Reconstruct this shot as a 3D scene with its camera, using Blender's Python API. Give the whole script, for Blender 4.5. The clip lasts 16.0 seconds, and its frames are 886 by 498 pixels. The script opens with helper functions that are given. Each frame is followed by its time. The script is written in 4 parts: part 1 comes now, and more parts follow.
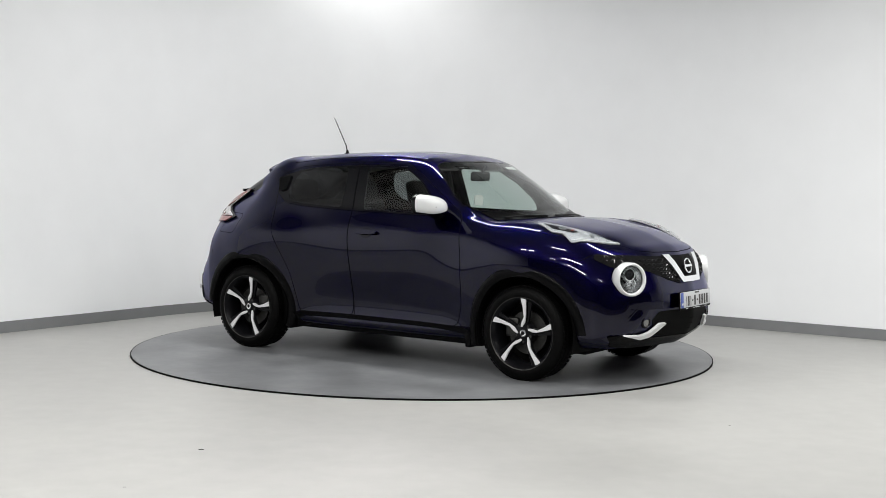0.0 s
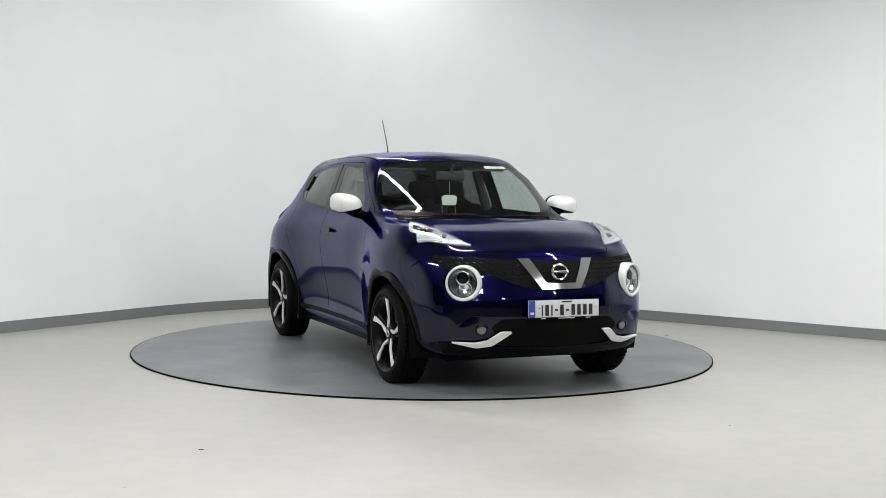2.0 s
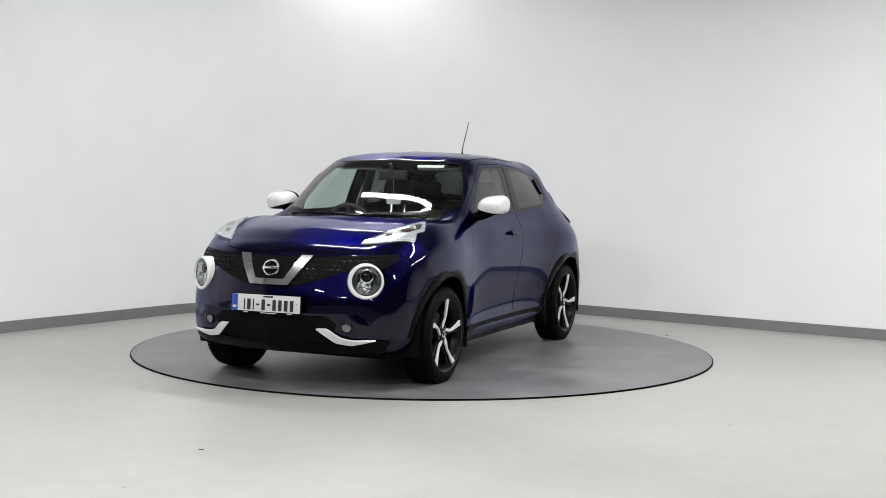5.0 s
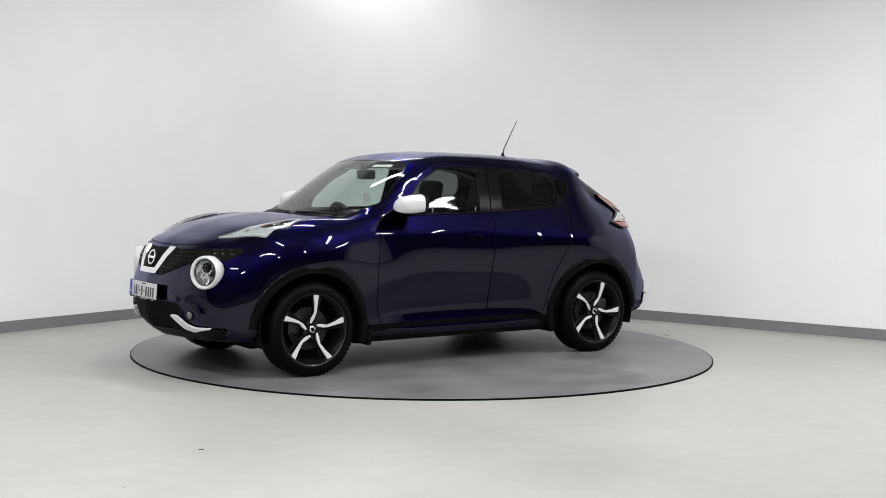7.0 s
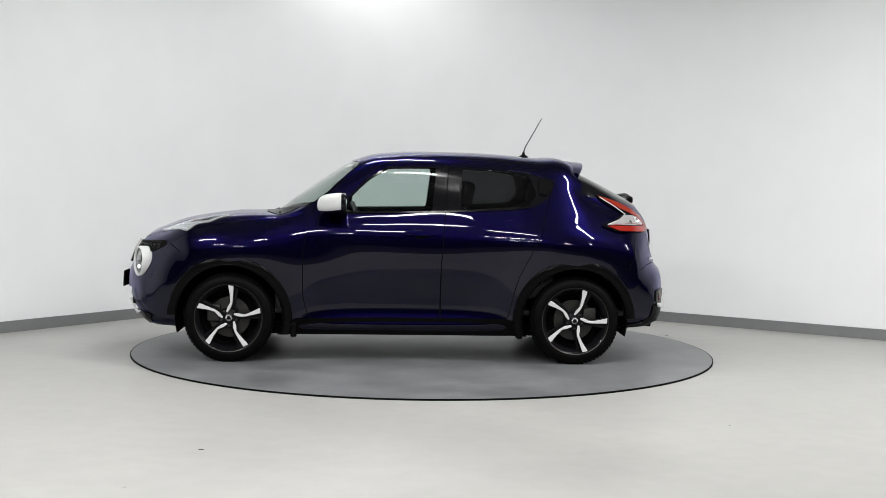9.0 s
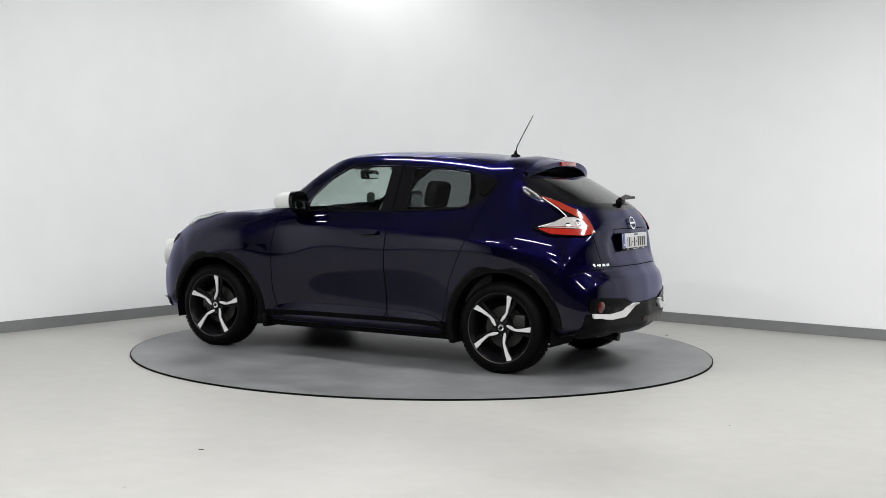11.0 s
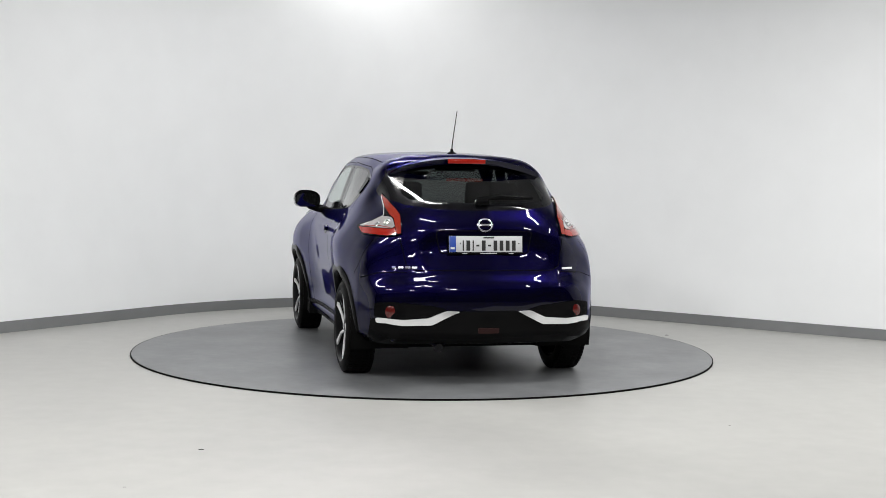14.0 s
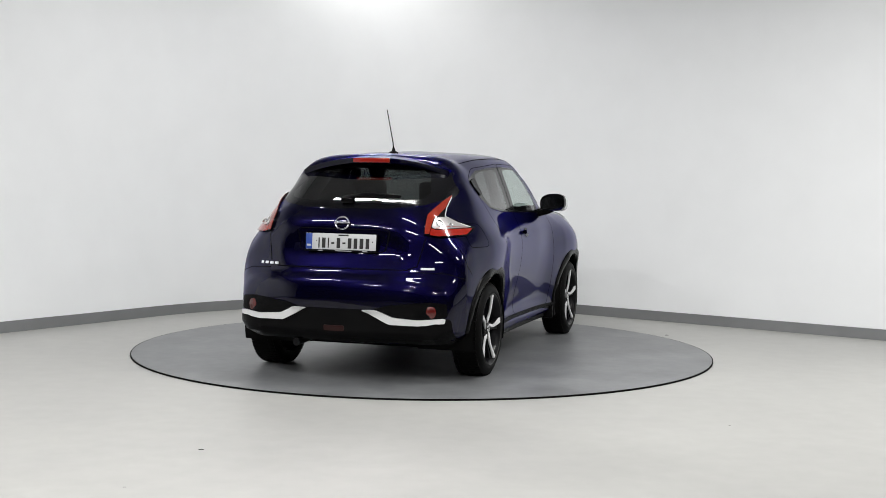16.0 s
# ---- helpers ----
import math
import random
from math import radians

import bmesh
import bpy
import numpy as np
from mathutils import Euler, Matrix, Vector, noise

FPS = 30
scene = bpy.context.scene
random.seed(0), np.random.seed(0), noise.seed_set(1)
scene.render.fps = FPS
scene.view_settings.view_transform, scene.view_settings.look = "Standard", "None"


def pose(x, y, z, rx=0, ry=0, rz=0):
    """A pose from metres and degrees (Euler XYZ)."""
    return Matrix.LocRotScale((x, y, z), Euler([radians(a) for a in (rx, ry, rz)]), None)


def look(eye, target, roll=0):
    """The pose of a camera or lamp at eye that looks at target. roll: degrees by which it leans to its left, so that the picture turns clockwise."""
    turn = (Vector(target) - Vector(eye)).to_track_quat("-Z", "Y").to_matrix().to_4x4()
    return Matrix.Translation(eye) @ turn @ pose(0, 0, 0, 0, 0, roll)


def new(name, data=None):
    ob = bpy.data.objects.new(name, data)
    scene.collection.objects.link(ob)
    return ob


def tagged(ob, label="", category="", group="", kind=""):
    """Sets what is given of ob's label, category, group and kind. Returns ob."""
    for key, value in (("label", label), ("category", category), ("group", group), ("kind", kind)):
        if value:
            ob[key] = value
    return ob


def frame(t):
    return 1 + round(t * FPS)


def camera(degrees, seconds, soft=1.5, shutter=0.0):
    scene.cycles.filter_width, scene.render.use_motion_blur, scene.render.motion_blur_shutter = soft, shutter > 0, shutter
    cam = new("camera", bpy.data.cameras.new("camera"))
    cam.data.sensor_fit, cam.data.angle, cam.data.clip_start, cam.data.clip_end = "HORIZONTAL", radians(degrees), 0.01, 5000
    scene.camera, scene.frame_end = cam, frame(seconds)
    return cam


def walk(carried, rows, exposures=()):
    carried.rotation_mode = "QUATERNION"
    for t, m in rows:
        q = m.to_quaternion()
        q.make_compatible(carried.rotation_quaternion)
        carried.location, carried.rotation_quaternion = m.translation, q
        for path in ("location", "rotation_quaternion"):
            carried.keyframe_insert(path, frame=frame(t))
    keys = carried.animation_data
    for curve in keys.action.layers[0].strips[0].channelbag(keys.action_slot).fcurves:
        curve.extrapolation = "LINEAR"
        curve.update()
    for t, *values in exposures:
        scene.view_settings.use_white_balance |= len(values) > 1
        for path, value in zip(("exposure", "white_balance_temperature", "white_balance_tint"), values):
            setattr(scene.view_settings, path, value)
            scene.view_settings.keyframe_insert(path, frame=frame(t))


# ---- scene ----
from mathutils.bvhtree import BVHTree

# camera: fixed on a stand, looking slightly down at the turntable
cam = camera(39.38, 16.0, soft=0.5)
EYE = Vector((0.0, -9.829, 1.371))
PITCH, YAW, ROLL = radians(-3.36), radians(0.87), 0.87
AIM = EYE + Vector((math.sin(YAW) * math.cos(PITCH), math.cos(YAW) * math.cos(PITCH), math.sin(PITCH)))
walk(cam, [(0.0, look(EYE, AIM, ROLL)), (16.0, look(EYE, AIM, ROLL))], exposures=[(0.0, 0.0), (16.0, 0.0)])

# turntable: turns clockwise at an even speed, the car stands a little off its centre
START, RATE = -35.57, -15.838
OFF_X, OFF_Y = 0.175, -0.020

# room: a rectangle with one rounded corner, turned against the camera
FLOOR_Z = -0.012
CORNER = Vector((-0.80, 4.47))
DIR_A = Vector((-0.588, -0.809))
DIR_B = Vector((0.809, -0.588))
ROOM_A, ROOM_B, ROOM_H, ROUND = 15.5, 14.5, 4.3, 2.95


def room_point(a, b, z=0.0):
    q = CORNER + DIR_A * a + DIR_B * b
    return Vector((q.x, q.y, z))


# world: dark, the room is closed
world = bpy.data.worlds.new("world")
scene.world = world
world.use_nodes = True
world.node_tree.nodes["Background"].inputs[0].default_value = (0.6, 0.65, 0.7, 1)
world.node_tree.nodes["Background"].inputs[1].default_value = 0.05

LAMP_POWER = 101.0
LAMP_COLOR = (0.996, 0.988, 0.972)


# ---------------------------------------------------------------- materials
def material(name, color, rough=0.5, metal=0.0, coat=0.0, coat_rough=0.03, grain=0.0, grain_scale=40.0, stain=0.0, stain_scale=2.0,
             bump=0.0, bump_scale=200.0, spec=0.5, rough_var=0.0, emit=0.0):
    m = bpy.data.materials.new(name)
    m.use_nodes = True
    nt = m.node_tree
    b = nt.nodes["Principled BSDF"]
    b.inputs["Roughness"].default_value = rough
    b.inputs["Metallic"].default_value = metal
    b.inputs["Coat Weight"].default_value = coat
    b.inputs["Coat Roughness"].default_value = coat_rough
    b.inputs["Specular IOR Level"].default_value = spec
    b.inputs["Base Color"].default_value = (*color, 1)
    if emit:
        b.inputs["Emission Color"].default_value = (*color, 1)
        b.inputs["Emission Strength"].default_value = emit
    tc = nt.nodes.new("ShaderNodeTexCoord")
    last = None
    for amount, sc, detail in ((grain, grain_scale, 4.0), (stain, stain_scale, 6.0)):
        if not amount:
            continue
        n = nt.nodes.new("ShaderNodeTexNoise")
        n.inputs["Scale"].default_value = sc
        n.inputs["Detail"].default_value = detail
        nt.links.new(tc.outputs["Object"], n.inputs["Vector"])
        r = nt.nodes.new("ShaderNodeMapRange")
        r.inputs[1].default_value, r.inputs[2].default_value = 0.3, 0.7
        r.inputs[3].default_value, r.inputs[4].default_value = 1 - amount, 1 + amount
        nt.links.new(n.outputs["Fac"], r.inputs[0])
        mx = nt.nodes.new("ShaderNodeVectorMath")
        mx.operation = "MULTIPLY"
        if last is None:
            mx.inputs[0].default_value = color
        else:
            nt.links.new(last, mx.inputs[0])
        nt.links.new(r.outputs[0], mx.inputs[1])
        last = mx.outputs[0]
        if rough_var:
            q = nt.nodes.new("ShaderNodeMapRange")
            q.inputs[1].default_value, q.inputs[2].default_value = 0.3, 0.7
            q.inputs[3].default_value, q.inputs[4].default_value = rough - rough_var, rough + rough_var
            nt.links.new(n.outputs["Fac"], q.inputs[0])
            nt.links.new(q.outputs[0], b.inputs["Roughness"])
    if last is not None:
        nt.links.new(last, b.inputs["Base Color"])
    if bump:
        n = nt.nodes.new("ShaderNodeTexNoise")
        n.inputs["Scale"].default_value = bump_scale
        n.inputs["Detail"].default_value = 3.0
        nt.links.new(tc.outputs["Object"], n.inputs["Vector"])
        bp = nt.nodes.new("ShaderNodeBump")
        bp.inputs["Strength"].default_value = bump
        bp.inputs["Distance"].default_value = 0.002
        nt.links.new(n.outputs["Fac"], bp.inputs["Height"])
        nt.links.new(bp.outputs[0], b.inputs["Normal"])
    return m


def pane_material(name, tint, gloss=1.0):
    """A thin tinted pane: lets light straight through, mirrors by Fresnel."""
    m = bpy.data.materials.new(name)
    m.use_nodes = True
    nt = m.node_tree
    nt.nodes.remove(nt.nodes["Principled BSDF"])
    out = nt.nodes["Material Output"]
    tr = nt.nodes.new("ShaderNodeBsdfTransparent")
    tr.inputs[0].default_value = (*tint, 1)
    gl = nt.nodes.new("ShaderNodeBsdfGlossy")
    gl.inputs["Roughness"].default_value = 0.02
    gl.inputs[0].default_value = (gloss, gloss, gloss, 1)
    lw = nt.nodes.new("ShaderNodeLayerWeight")
    lw.inputs[0].default_value = 0.5
    pw = nt.nodes.new("ShaderNodeMath")
    pw.operation = "POWER"
    pw.inputs[1].default_value = 4.5
    nt.links.new(lw.outputs["Facing"], pw.inputs[0])
    fr = nt.nodes.new("ShaderNodeMapRange")
    fr.inputs[3].default_value, fr.inputs[4].default_value = 0.045, 1.0
    nt.links.new(pw.outputs[0], fr.inputs[0])
    mix = nt.nodes.new("ShaderNodeMixShader")
    nt.links.new(fr.outputs[0], mix.inputs[0])
    nt.links.new(tr.outputs[0], mix.inputs[1])
    nt.links.new(gl.outputs[0], mix.inputs[2])
    nt.links.new(mix.outputs[0], out.inputs[0])
    return m


M_WALL = material("wall_paint", (0.86, 0.875, 0.89), 0.55, grain=0.012, grain_scale=3.0, stain=0.02, stain_scale=0.35, bump=0.08, bump_scale=120)
M_DARKWALL = material("dark_wall_paint", (0.03, 0.03, 0.031), 0.8, stain=0.1, stain_scale=0.6)
M_CEIL = material("ceiling_paint", (0.28, 0.28, 0.282), 0.7, stain=0.02, stain_scale=0.6)
M_FLOOR = material("painted_concrete", (0.368, 0.367, 0.353), 0.44, grain=0.035, grain_scale=7.0, stain=0.075, stain_scale=0.8, bump=0.03, bump_scale=60, rough_var=0.04)
M_DISC = material("turntable_paint", (0.155, 0.160, 0.166), 0.40, grain=0.07, grain_scale=13.0, stain=0.30, stain_scale=2.2, bump=0.06, bump_scale=90, rough_var=0.03)
M_SKIRT = material("skirting_grey", (0.19, 0.195, 0.20), 0.5, stain=0.06, stain_scale=2.0)
M_EDGE = material("black_edge", (0.003, 0.003, 0.003), 0.75, spec=0.08, stain=0.2, stain_scale=20)
M_SPECK = material("dark_grit", (0.07, 0.065, 0.06), 0.7, grain=0.3, grain_scale=80)
M_WHITE = material("white_paint", (0.66, 0.67, 0.67), 0.28, coat=0.8, grain=0.01, grain_scale=30)
M_LAMPBODY = material("lamp_housing", (0.75, 0.75, 0.75), 0.4, stain=0.03)
M_PAINT = material("deep_blue_paint", (0.0015, 0.0010, 0.0165), 0.34, metal=1.0, coat=0.74, coat_rough=0.008, grain=0.10, grain_scale=900.0, stain=0.05, stain_scale=3.0)
M_PAINT.node_tree.nodes["Principled BSDF"].inputs["Specular Tint"].default_value = (0.30, 0.28, 0.80, 1)
M_BLACK = material("black_plastic", (0.0030, 0.0030, 0.0033), 0.24, spec=0.07, grain=0.15, grain_scale=300, bump=0.12, bump_scale=500)
M_GLOSS = material("gloss_black", (0.004, 0.004, 0.005), 0.12, spec=0.2, coat=0.1, stain=0.1)
M_RUBBER = material("tyre_rubber", (0.0026, 0.0026, 0.0026), 0.5, spec=0.06, grain=0.2, grain_scale=60, stain=0.2, stain_scale=8, bump=0.2, bump_scale=300)
M_RIM = material("dark_alloy", (0.005, 0.005, 0.006), 0.28, spec=0.1, coat=0.05, grain=0.1)
M_MACHINED = material("machined_alloy", (0.72, 0.72, 0.73), 0.38, metal=0.05, grain=0.03, grain_scale=120)
M_STEEL = material("brake_steel", (0.055, 0.054, 0.052), 0.45, metal=0.9, grain=0.15, grain_scale=60, stain=0.15, stain_scale=12)
M_CHROME = material("chrome", (0.93, 0.94, 0.95), 0.12, metal=1.0, grain=0.02)
M_SATIN = material("satin_silver", (0.68, 0.685, 0.69), 0.35, metal=0.05, coat=0.3, grain=0.02)
M_SEAT = material("seat_cloth", (0.018, 0.0175, 0.018), 0.85, grain=0.25, grain_scale=150, bump=0.3, bump_scale=400)
M_TRIM = material("cabin_plastic", (0.045, 0.045, 0.047), 0.6, grain=0.15, grain_scale=120, bump=0.2, bump_scale=300)
M_HEADLINE = material("headlining", (0.30, 0.30, 0.29), 0.9, grain=0.08, grain_scale=90)
M_MESH = material("grille_mesh", (0.008, 0.008, 0.009), 0.22, spec=0.30, grain=0.1)
M_SEAM = material("panel_gap", (0.002, 0.002, 0.003), 0.8, spec=0.05, stain=0.1)
M_PLATE = material("plate_white", (0.52, 0.53, 0.54), 0.35, grain=0.02, grain_scale=60)
M_PLATEBLUE = material("plate_blue", (0.02, 0.06, 0.30), 0.35, grain=0.04)
M_INK = material("plate_black", (0.012, 0.012, 0.012), 0.45, grain=0.1)
M_RED = material("red_lens", (0.28, 0.012, 0.006), 0.12, coat=1.0, grain=0.12, grain_scale=90)
M_DARKRED = material("dark_red_lens", (0.016, 0.001, 0.0008), 0.3, spec=0.2, coat=0.1, grain=0.1, grain_scale=90)
M_REFLEX = material("reflector_lens", (0.075, 0.004, 0.003), 0.2, coat=0.5, grain=0.15, grain_scale=120)
M_ORANGE = material("orange_lens", (0.25, 0.022, 0.010), 0.12, coat=1.0, grain=0.15, grain_scale=90)
M_CLEARLENS = material("clear_lens", (0.60, 0.58, 0.58), 0.16, metal=0.5, coat=1.0, grain=0.10, grain_scale=25, bump=0.2, bump_scale=40)
M_REFLECTOR = material("lamp_reflector", (0.50, 0.51, 0.52), 0.16, metal=0.9, grain=0.10, grain_scale=30, bump=0.25, bump_scale=50)
M_LAMPGLASS = material("wing_lamp_lining", (0.66, 0.67, 0.68), 0.22, metal=0.4, coat=0.5, grain=0.12, grain_scale=40, bump=0.3, bump_scale=60)
M_FOG = material("fog_glass", (0.16, 0.16, 0.155), 0.15, metal=0.3, coat=0.6, grain=0.2, grain_scale=60, bump=0.3, bump_scale=80)
M_MIRROR = material("mirror_glass", (0.6, 0.62, 0.64), 0.03, metal=1.0, grain=0.01)
M_PAPER = material("paper", (0.75, 0.76, 0.74), 0.7, grain=0.05)
M_TEAL = material("tag_card", (0.22, 0.42, 0.45), 0.6, grain=0.06)
M_GLASS = pane_material("clear_pane", (0.70, 0.78, 0.75))
M_SCREEN = pane_material("windscreen_pane", (0.66, 0.73, 0.70))
M_PRIVACY = pane_material("privacy_pane", (0.16, 0.165, 0.17))
M_BACKPANE = pane_material("back_pane", (0.075, 0.078, 0.08))
M_COVER = pane_material("lamp_cover", (0.9, 0.92, 0.93))


# ---------------------------------------------------------------- mesh helpers
def mesh_ob(name, bm, mat, smooth=True):
    me = bpy.data.meshes.new(name)
    bm.normal_update()
    bm.to_mesh(me)
    bm.free()
    me.materials.append(mat)
    if smooth:
        me.polygons.foreach_set("use_smooth", [True] * len(me.polygons))
        me.set_sharp_from_angle(angle=radians(38))
    return new(name, me)


def part(name, bm, mat, parent, label="", smooth=True):
    ob = mesh_ob(name, bm, mat, smooth)
    ob.parent = parent
    return tagged(ob, label) if label else ob


def box_bm(size, at=(0, 0, 0), bevel=0.0, segs=2, turn=None):
    bm = bmesh.new()
    bmesh.ops.create_cube(bm, size=1)
    bmesh.ops.scale(bm, vec=size, verts=bm.verts)
    if bevel:
        bmesh.ops.bevel(bm, geom=bm.edges[:], offset=bevel, segments=segs, affect="EDGES", profile=0.5)
    if turn is not None:
        bmesh.ops.transform(bm, matrix=turn, verts=bm.verts)
    bmesh.ops.translate(bm, vec=at, verts=bm.verts)
    return bm


def join_bm(a, b):
    me = bpy.data.meshes.new("joined")
    b.to_mesh(me)
    b.free()
    a.from_mesh(me)
    bpy.data.meshes.remove(me)
    return a


def lathe_bm(profile, steps=64, axis="Y"):
    """profile: (radius, along) turned round the axis."""
    bm = bmesh.new()
    rings = []
    for k in range(steps):
        a = 2 * math.pi * k / steps
        ring = []
        for rad, h in profile:
            if axis == "Y":
                ring.append(bm.verts.new((rad * math.cos(a), h, rad * math.sin(a))))
            elif axis == "Z":
                ring.append(bm.verts.new((rad * math.cos(a), rad * math.sin(a), h)))
            else:
                ring.append(bm.verts.new((h, rad * math.cos(a), rad * math.sin(a))))
        rings.append(ring)
    for k in range(steps):
        r1, r2 = rings[k], rings[(k + 1) % steps]
        for i in range(len(profile) - 1):
            bm.faces.new((r1[i], r1[i + 1], r2[i + 1], r2[i]))
    bmesh.ops.remove_doubles(bm, verts=bm.verts, dist=1e-6)
    bmesh.ops.recalc_face_normals(bm, faces=bm.faces)
    return bm


def prism_bm(poly, depth, bevel=0.0):
    """poly: (x, y) points, risen to depth along z."""
    bm = bmesh.new()
    f = bm.faces.new([bm.verts.new((x, y, 0)) for x, y in poly])
    ext = bmesh.ops.extrude_face_region(bm, geom=[f])
    bmesh.ops.translate(bm, vec=(0, 0, depth), verts=[v for v in ext["geom"] if isinstance(v, bmesh.types.BMVert)])
    bmesh.ops.recalc_face_normals(bm, faces=bm.faces)
    if bevel:
        bmesh.ops.bevel(bm, geom=bm.edges[:], offset=bevel, segments=1, affect="EDGES")
    return bm


def tube_bm(pts, rad, steps=8, taper=1.0):
    bm = bmesh.new()
    rings = []
    for i, q in enumerate(pts):
        q = Vector(q)
        d = (Vector(pts[min(i + 1, len(pts) - 1)]) - Vector(pts[max(i - 1, 0)])).normalized()
        side = d.orthogonal().normalized() if i == 0 else (rings[-1][1] - d * rings[-1][1].dot(d)).normalized()
        up = d.cross(side)
        k = rad * (1 + (taper - 1) * i / max(1, len(pts) - 1))
        rings.append(([bm.verts.new(q + (side * math.cos(t) + up * math.sin(t)) * k) for t in [2 * math.pi * n / steps for n in range(steps)]], side))
    for (a, _), (b, _) in zip(rings, rings[1:]):
        for n in range(steps):
            bm.faces.new((a[n], a[(n + 1) % steps], b[(n + 1) % steps], b[n]))
    bm.faces.new(rings[0][0][::-1])
    bm.faces.new(rings[-1][0])
    return bm


# ---------------------------------------------------------------- room
def wall_line():
    """The line of the two long walls with their rounded corner, in plan."""
    pts = [room_point(ROOM_A, 0)]
    c = room_point(ROUND, ROUND)
    for k in range(49):
        t = math.pi / 2 * k / 48
        q = -DIR_B * math.cos(t) - DIR_A * math.sin(t)
        pts.append(c + Vector((q.x, q.y, 0)) * ROUND)
    pts.append(room_point(0, ROOM_B))
    return pts


def strip_bm(pts, z0, z1, inner, outer):
    """A band along a line in plan, of some thickness towards the room's middle (inner) and away from it (outer)."""
    bm = bmesh.new()
    mid = room_point(ROOM_A / 2, ROOM_B / 2)
    rows = []
    for i, q in enumerate(pts):
        d = (pts[min(i + 1, len(pts) - 1)] - pts[max(i - 1, 0)]).normalized()
        n = Vector((-d.y, d.x, 0))
        if n.dot(mid - q) < 0:
            n = -n
        a, b = q + n * inner, q - n * outer
        rows.append([bm.verts.new((v.x, v.y, z)) for v, z in ((a, z0), (a, z1), (b, z1), (b, z0))])
    for r1, r2 in zip(rows, rows[1:]):
        for k in range(4):
            bm.faces.new((r1[k], r1[(k + 1) % 4], r2[(k + 1) % 4], r2[k]))
    bm.faces.new(rows[0])
    bm.faces.new(rows[-1][::-1])
    bmesh.ops.recalc_face_normals(bm, faces=bm.faces)
    return bm


def build_room():
    line = wall_line()
    tagged(mesh_ob("wall_curved", strip_bm(line, FLOOR_Z, ROOM_H, 0, 0.15), M_WALL), "plain white painted studio wall with a rounded corner", "wall", kind="structure")
    back = [room_point(ROOM_A, 0), room_point(ROOM_A, ROOM_B)]
    side = [room_point(ROOM_A, ROOM_B), room_point(0, ROOM_B)]
    tagged(mesh_ob("wall_back", strip_bm(back, FLOOR_Z, ROOM_H, 0, 0.15), M_DARKWALL, False), "plain dark painted wall", "wall", kind="structure")
    tagged(mesh_ob("wall_side", strip_bm(side, FLOOR_Z, ROOM_H, 0, 0.15), M_DARKWALL, False), "plain dark painted wall", "wall", kind="structure")
    tagged(mesh_ob("baseboard", strip_bm(line, FLOOR_Z, FLOOR_Z + 0.097, 0.014, -0.001), M_SKIRT), "flat mid-grey skirting along the white wall", "baseboard", kind="structure")
    bm = bmesh.new()
    quad = [room_point(-0.3, -0.3, FLOOR_Z), room_point(-0.3, ROOM_B + 0.3, FLOOR_Z), room_point(ROOM_A + 0.3, ROOM_B + 0.3, FLOOR_Z), room_point(ROOM_A + 0.3, -0.3, FLOOR_Z)]
    bm.faces.new([bm.verts.new(q) for q in quad])
    ext = bmesh.ops.extrude_face_region(bm, geom=bm.faces[:])
    bmesh.ops.translate(bm, vec=(0, 0, -0.2), verts=[v for v in ext["geom"] if isinstance(v, bmesh.types.BMVert)])
    bmesh.ops.recalc_face_normals(bm, faces=bm.faces)
    tagged(mesh_ob("floor", bm, M_FLOOR, False), "pale off-white painted concrete floor, faintly scuffed", "floor", kind="structure")
    # unseen dark sheet, added so the car's lower sides reflect less floor light
    bm = bmesh.new()
    bm.faces.new([bm.verts.new(room_point(a, b, FLOOR_Z + 0.004)) for a, b in ((0, 0), (0, ROOM_B), (ROOM_A, ROOM_B), (ROOM_A, 0))])
    bmesh.ops.bisect_plane(bm, geom=bm.verts[:] + bm.edges[:] + bm.faces[:], plane_co=(0, -4.95, 0), plane_no=(0, 1, 0), clear_outer=True)
    ext = bmesh.ops.extrude_face_region(bm, geom=bm.faces[:])
    bmesh.ops.translate(bm, vec=(0, 0, -0.003), verts=[v for v in ext["geom"] if isinstance(v, bmesh.types.BMVert)])
    bmesh.ops.recalc_face_normals(bm, faces=bm.faces)
    tagged(mesh_ob("floor_dark", bm, M_DARKWALL, False), "unseen dark floor sheet, added to darken what the car reflects", "floor", kind="structure")
    bm = bmesh.new()
    bm.faces.new([bm.verts.new((q.x, q.y, ROOM_H)) for q in quad])
    ext = bmesh.ops.extrude_face_region(bm, geom=bm.faces[:])
    bmesh.ops.translate(bm, vec=(0, 0, 0.2), verts=[v for v in ext["geom"] if isinstance(v, bmesh.types.BMVert)])
    bmesh.ops.recalc_face_normals(bm, faces=bm.faces)
    tagged(mesh_ob("ceiling", bm, M_CEIL, False), "plain dark studio ceiling", "ceiling", kind="structure")


def build_turntable():
    base = new("turntable")
    tagged(base, "large round grey painted turntable set nearly flush in the floor", "turntable")
    R = 2.262
    part("disc", lathe_bm([(0, -0.0115), (R - 0.004, -0.0115), (R - 0.002, 0.0), (0, 0.0)], 160, "Z"), M_DISC, base, "grey painted steel disc with faint scuffs")
    part("rim", lathe_bm([(R - 0.003, -0.0118), (R + 0.006, -0.0118), (R + 0.006, -0.001), (R - 0.003, -0.001), (R - 0.003, -0.0118)], 160, "Z"), M_EDGE, base, "thin black edge strip")
    return base


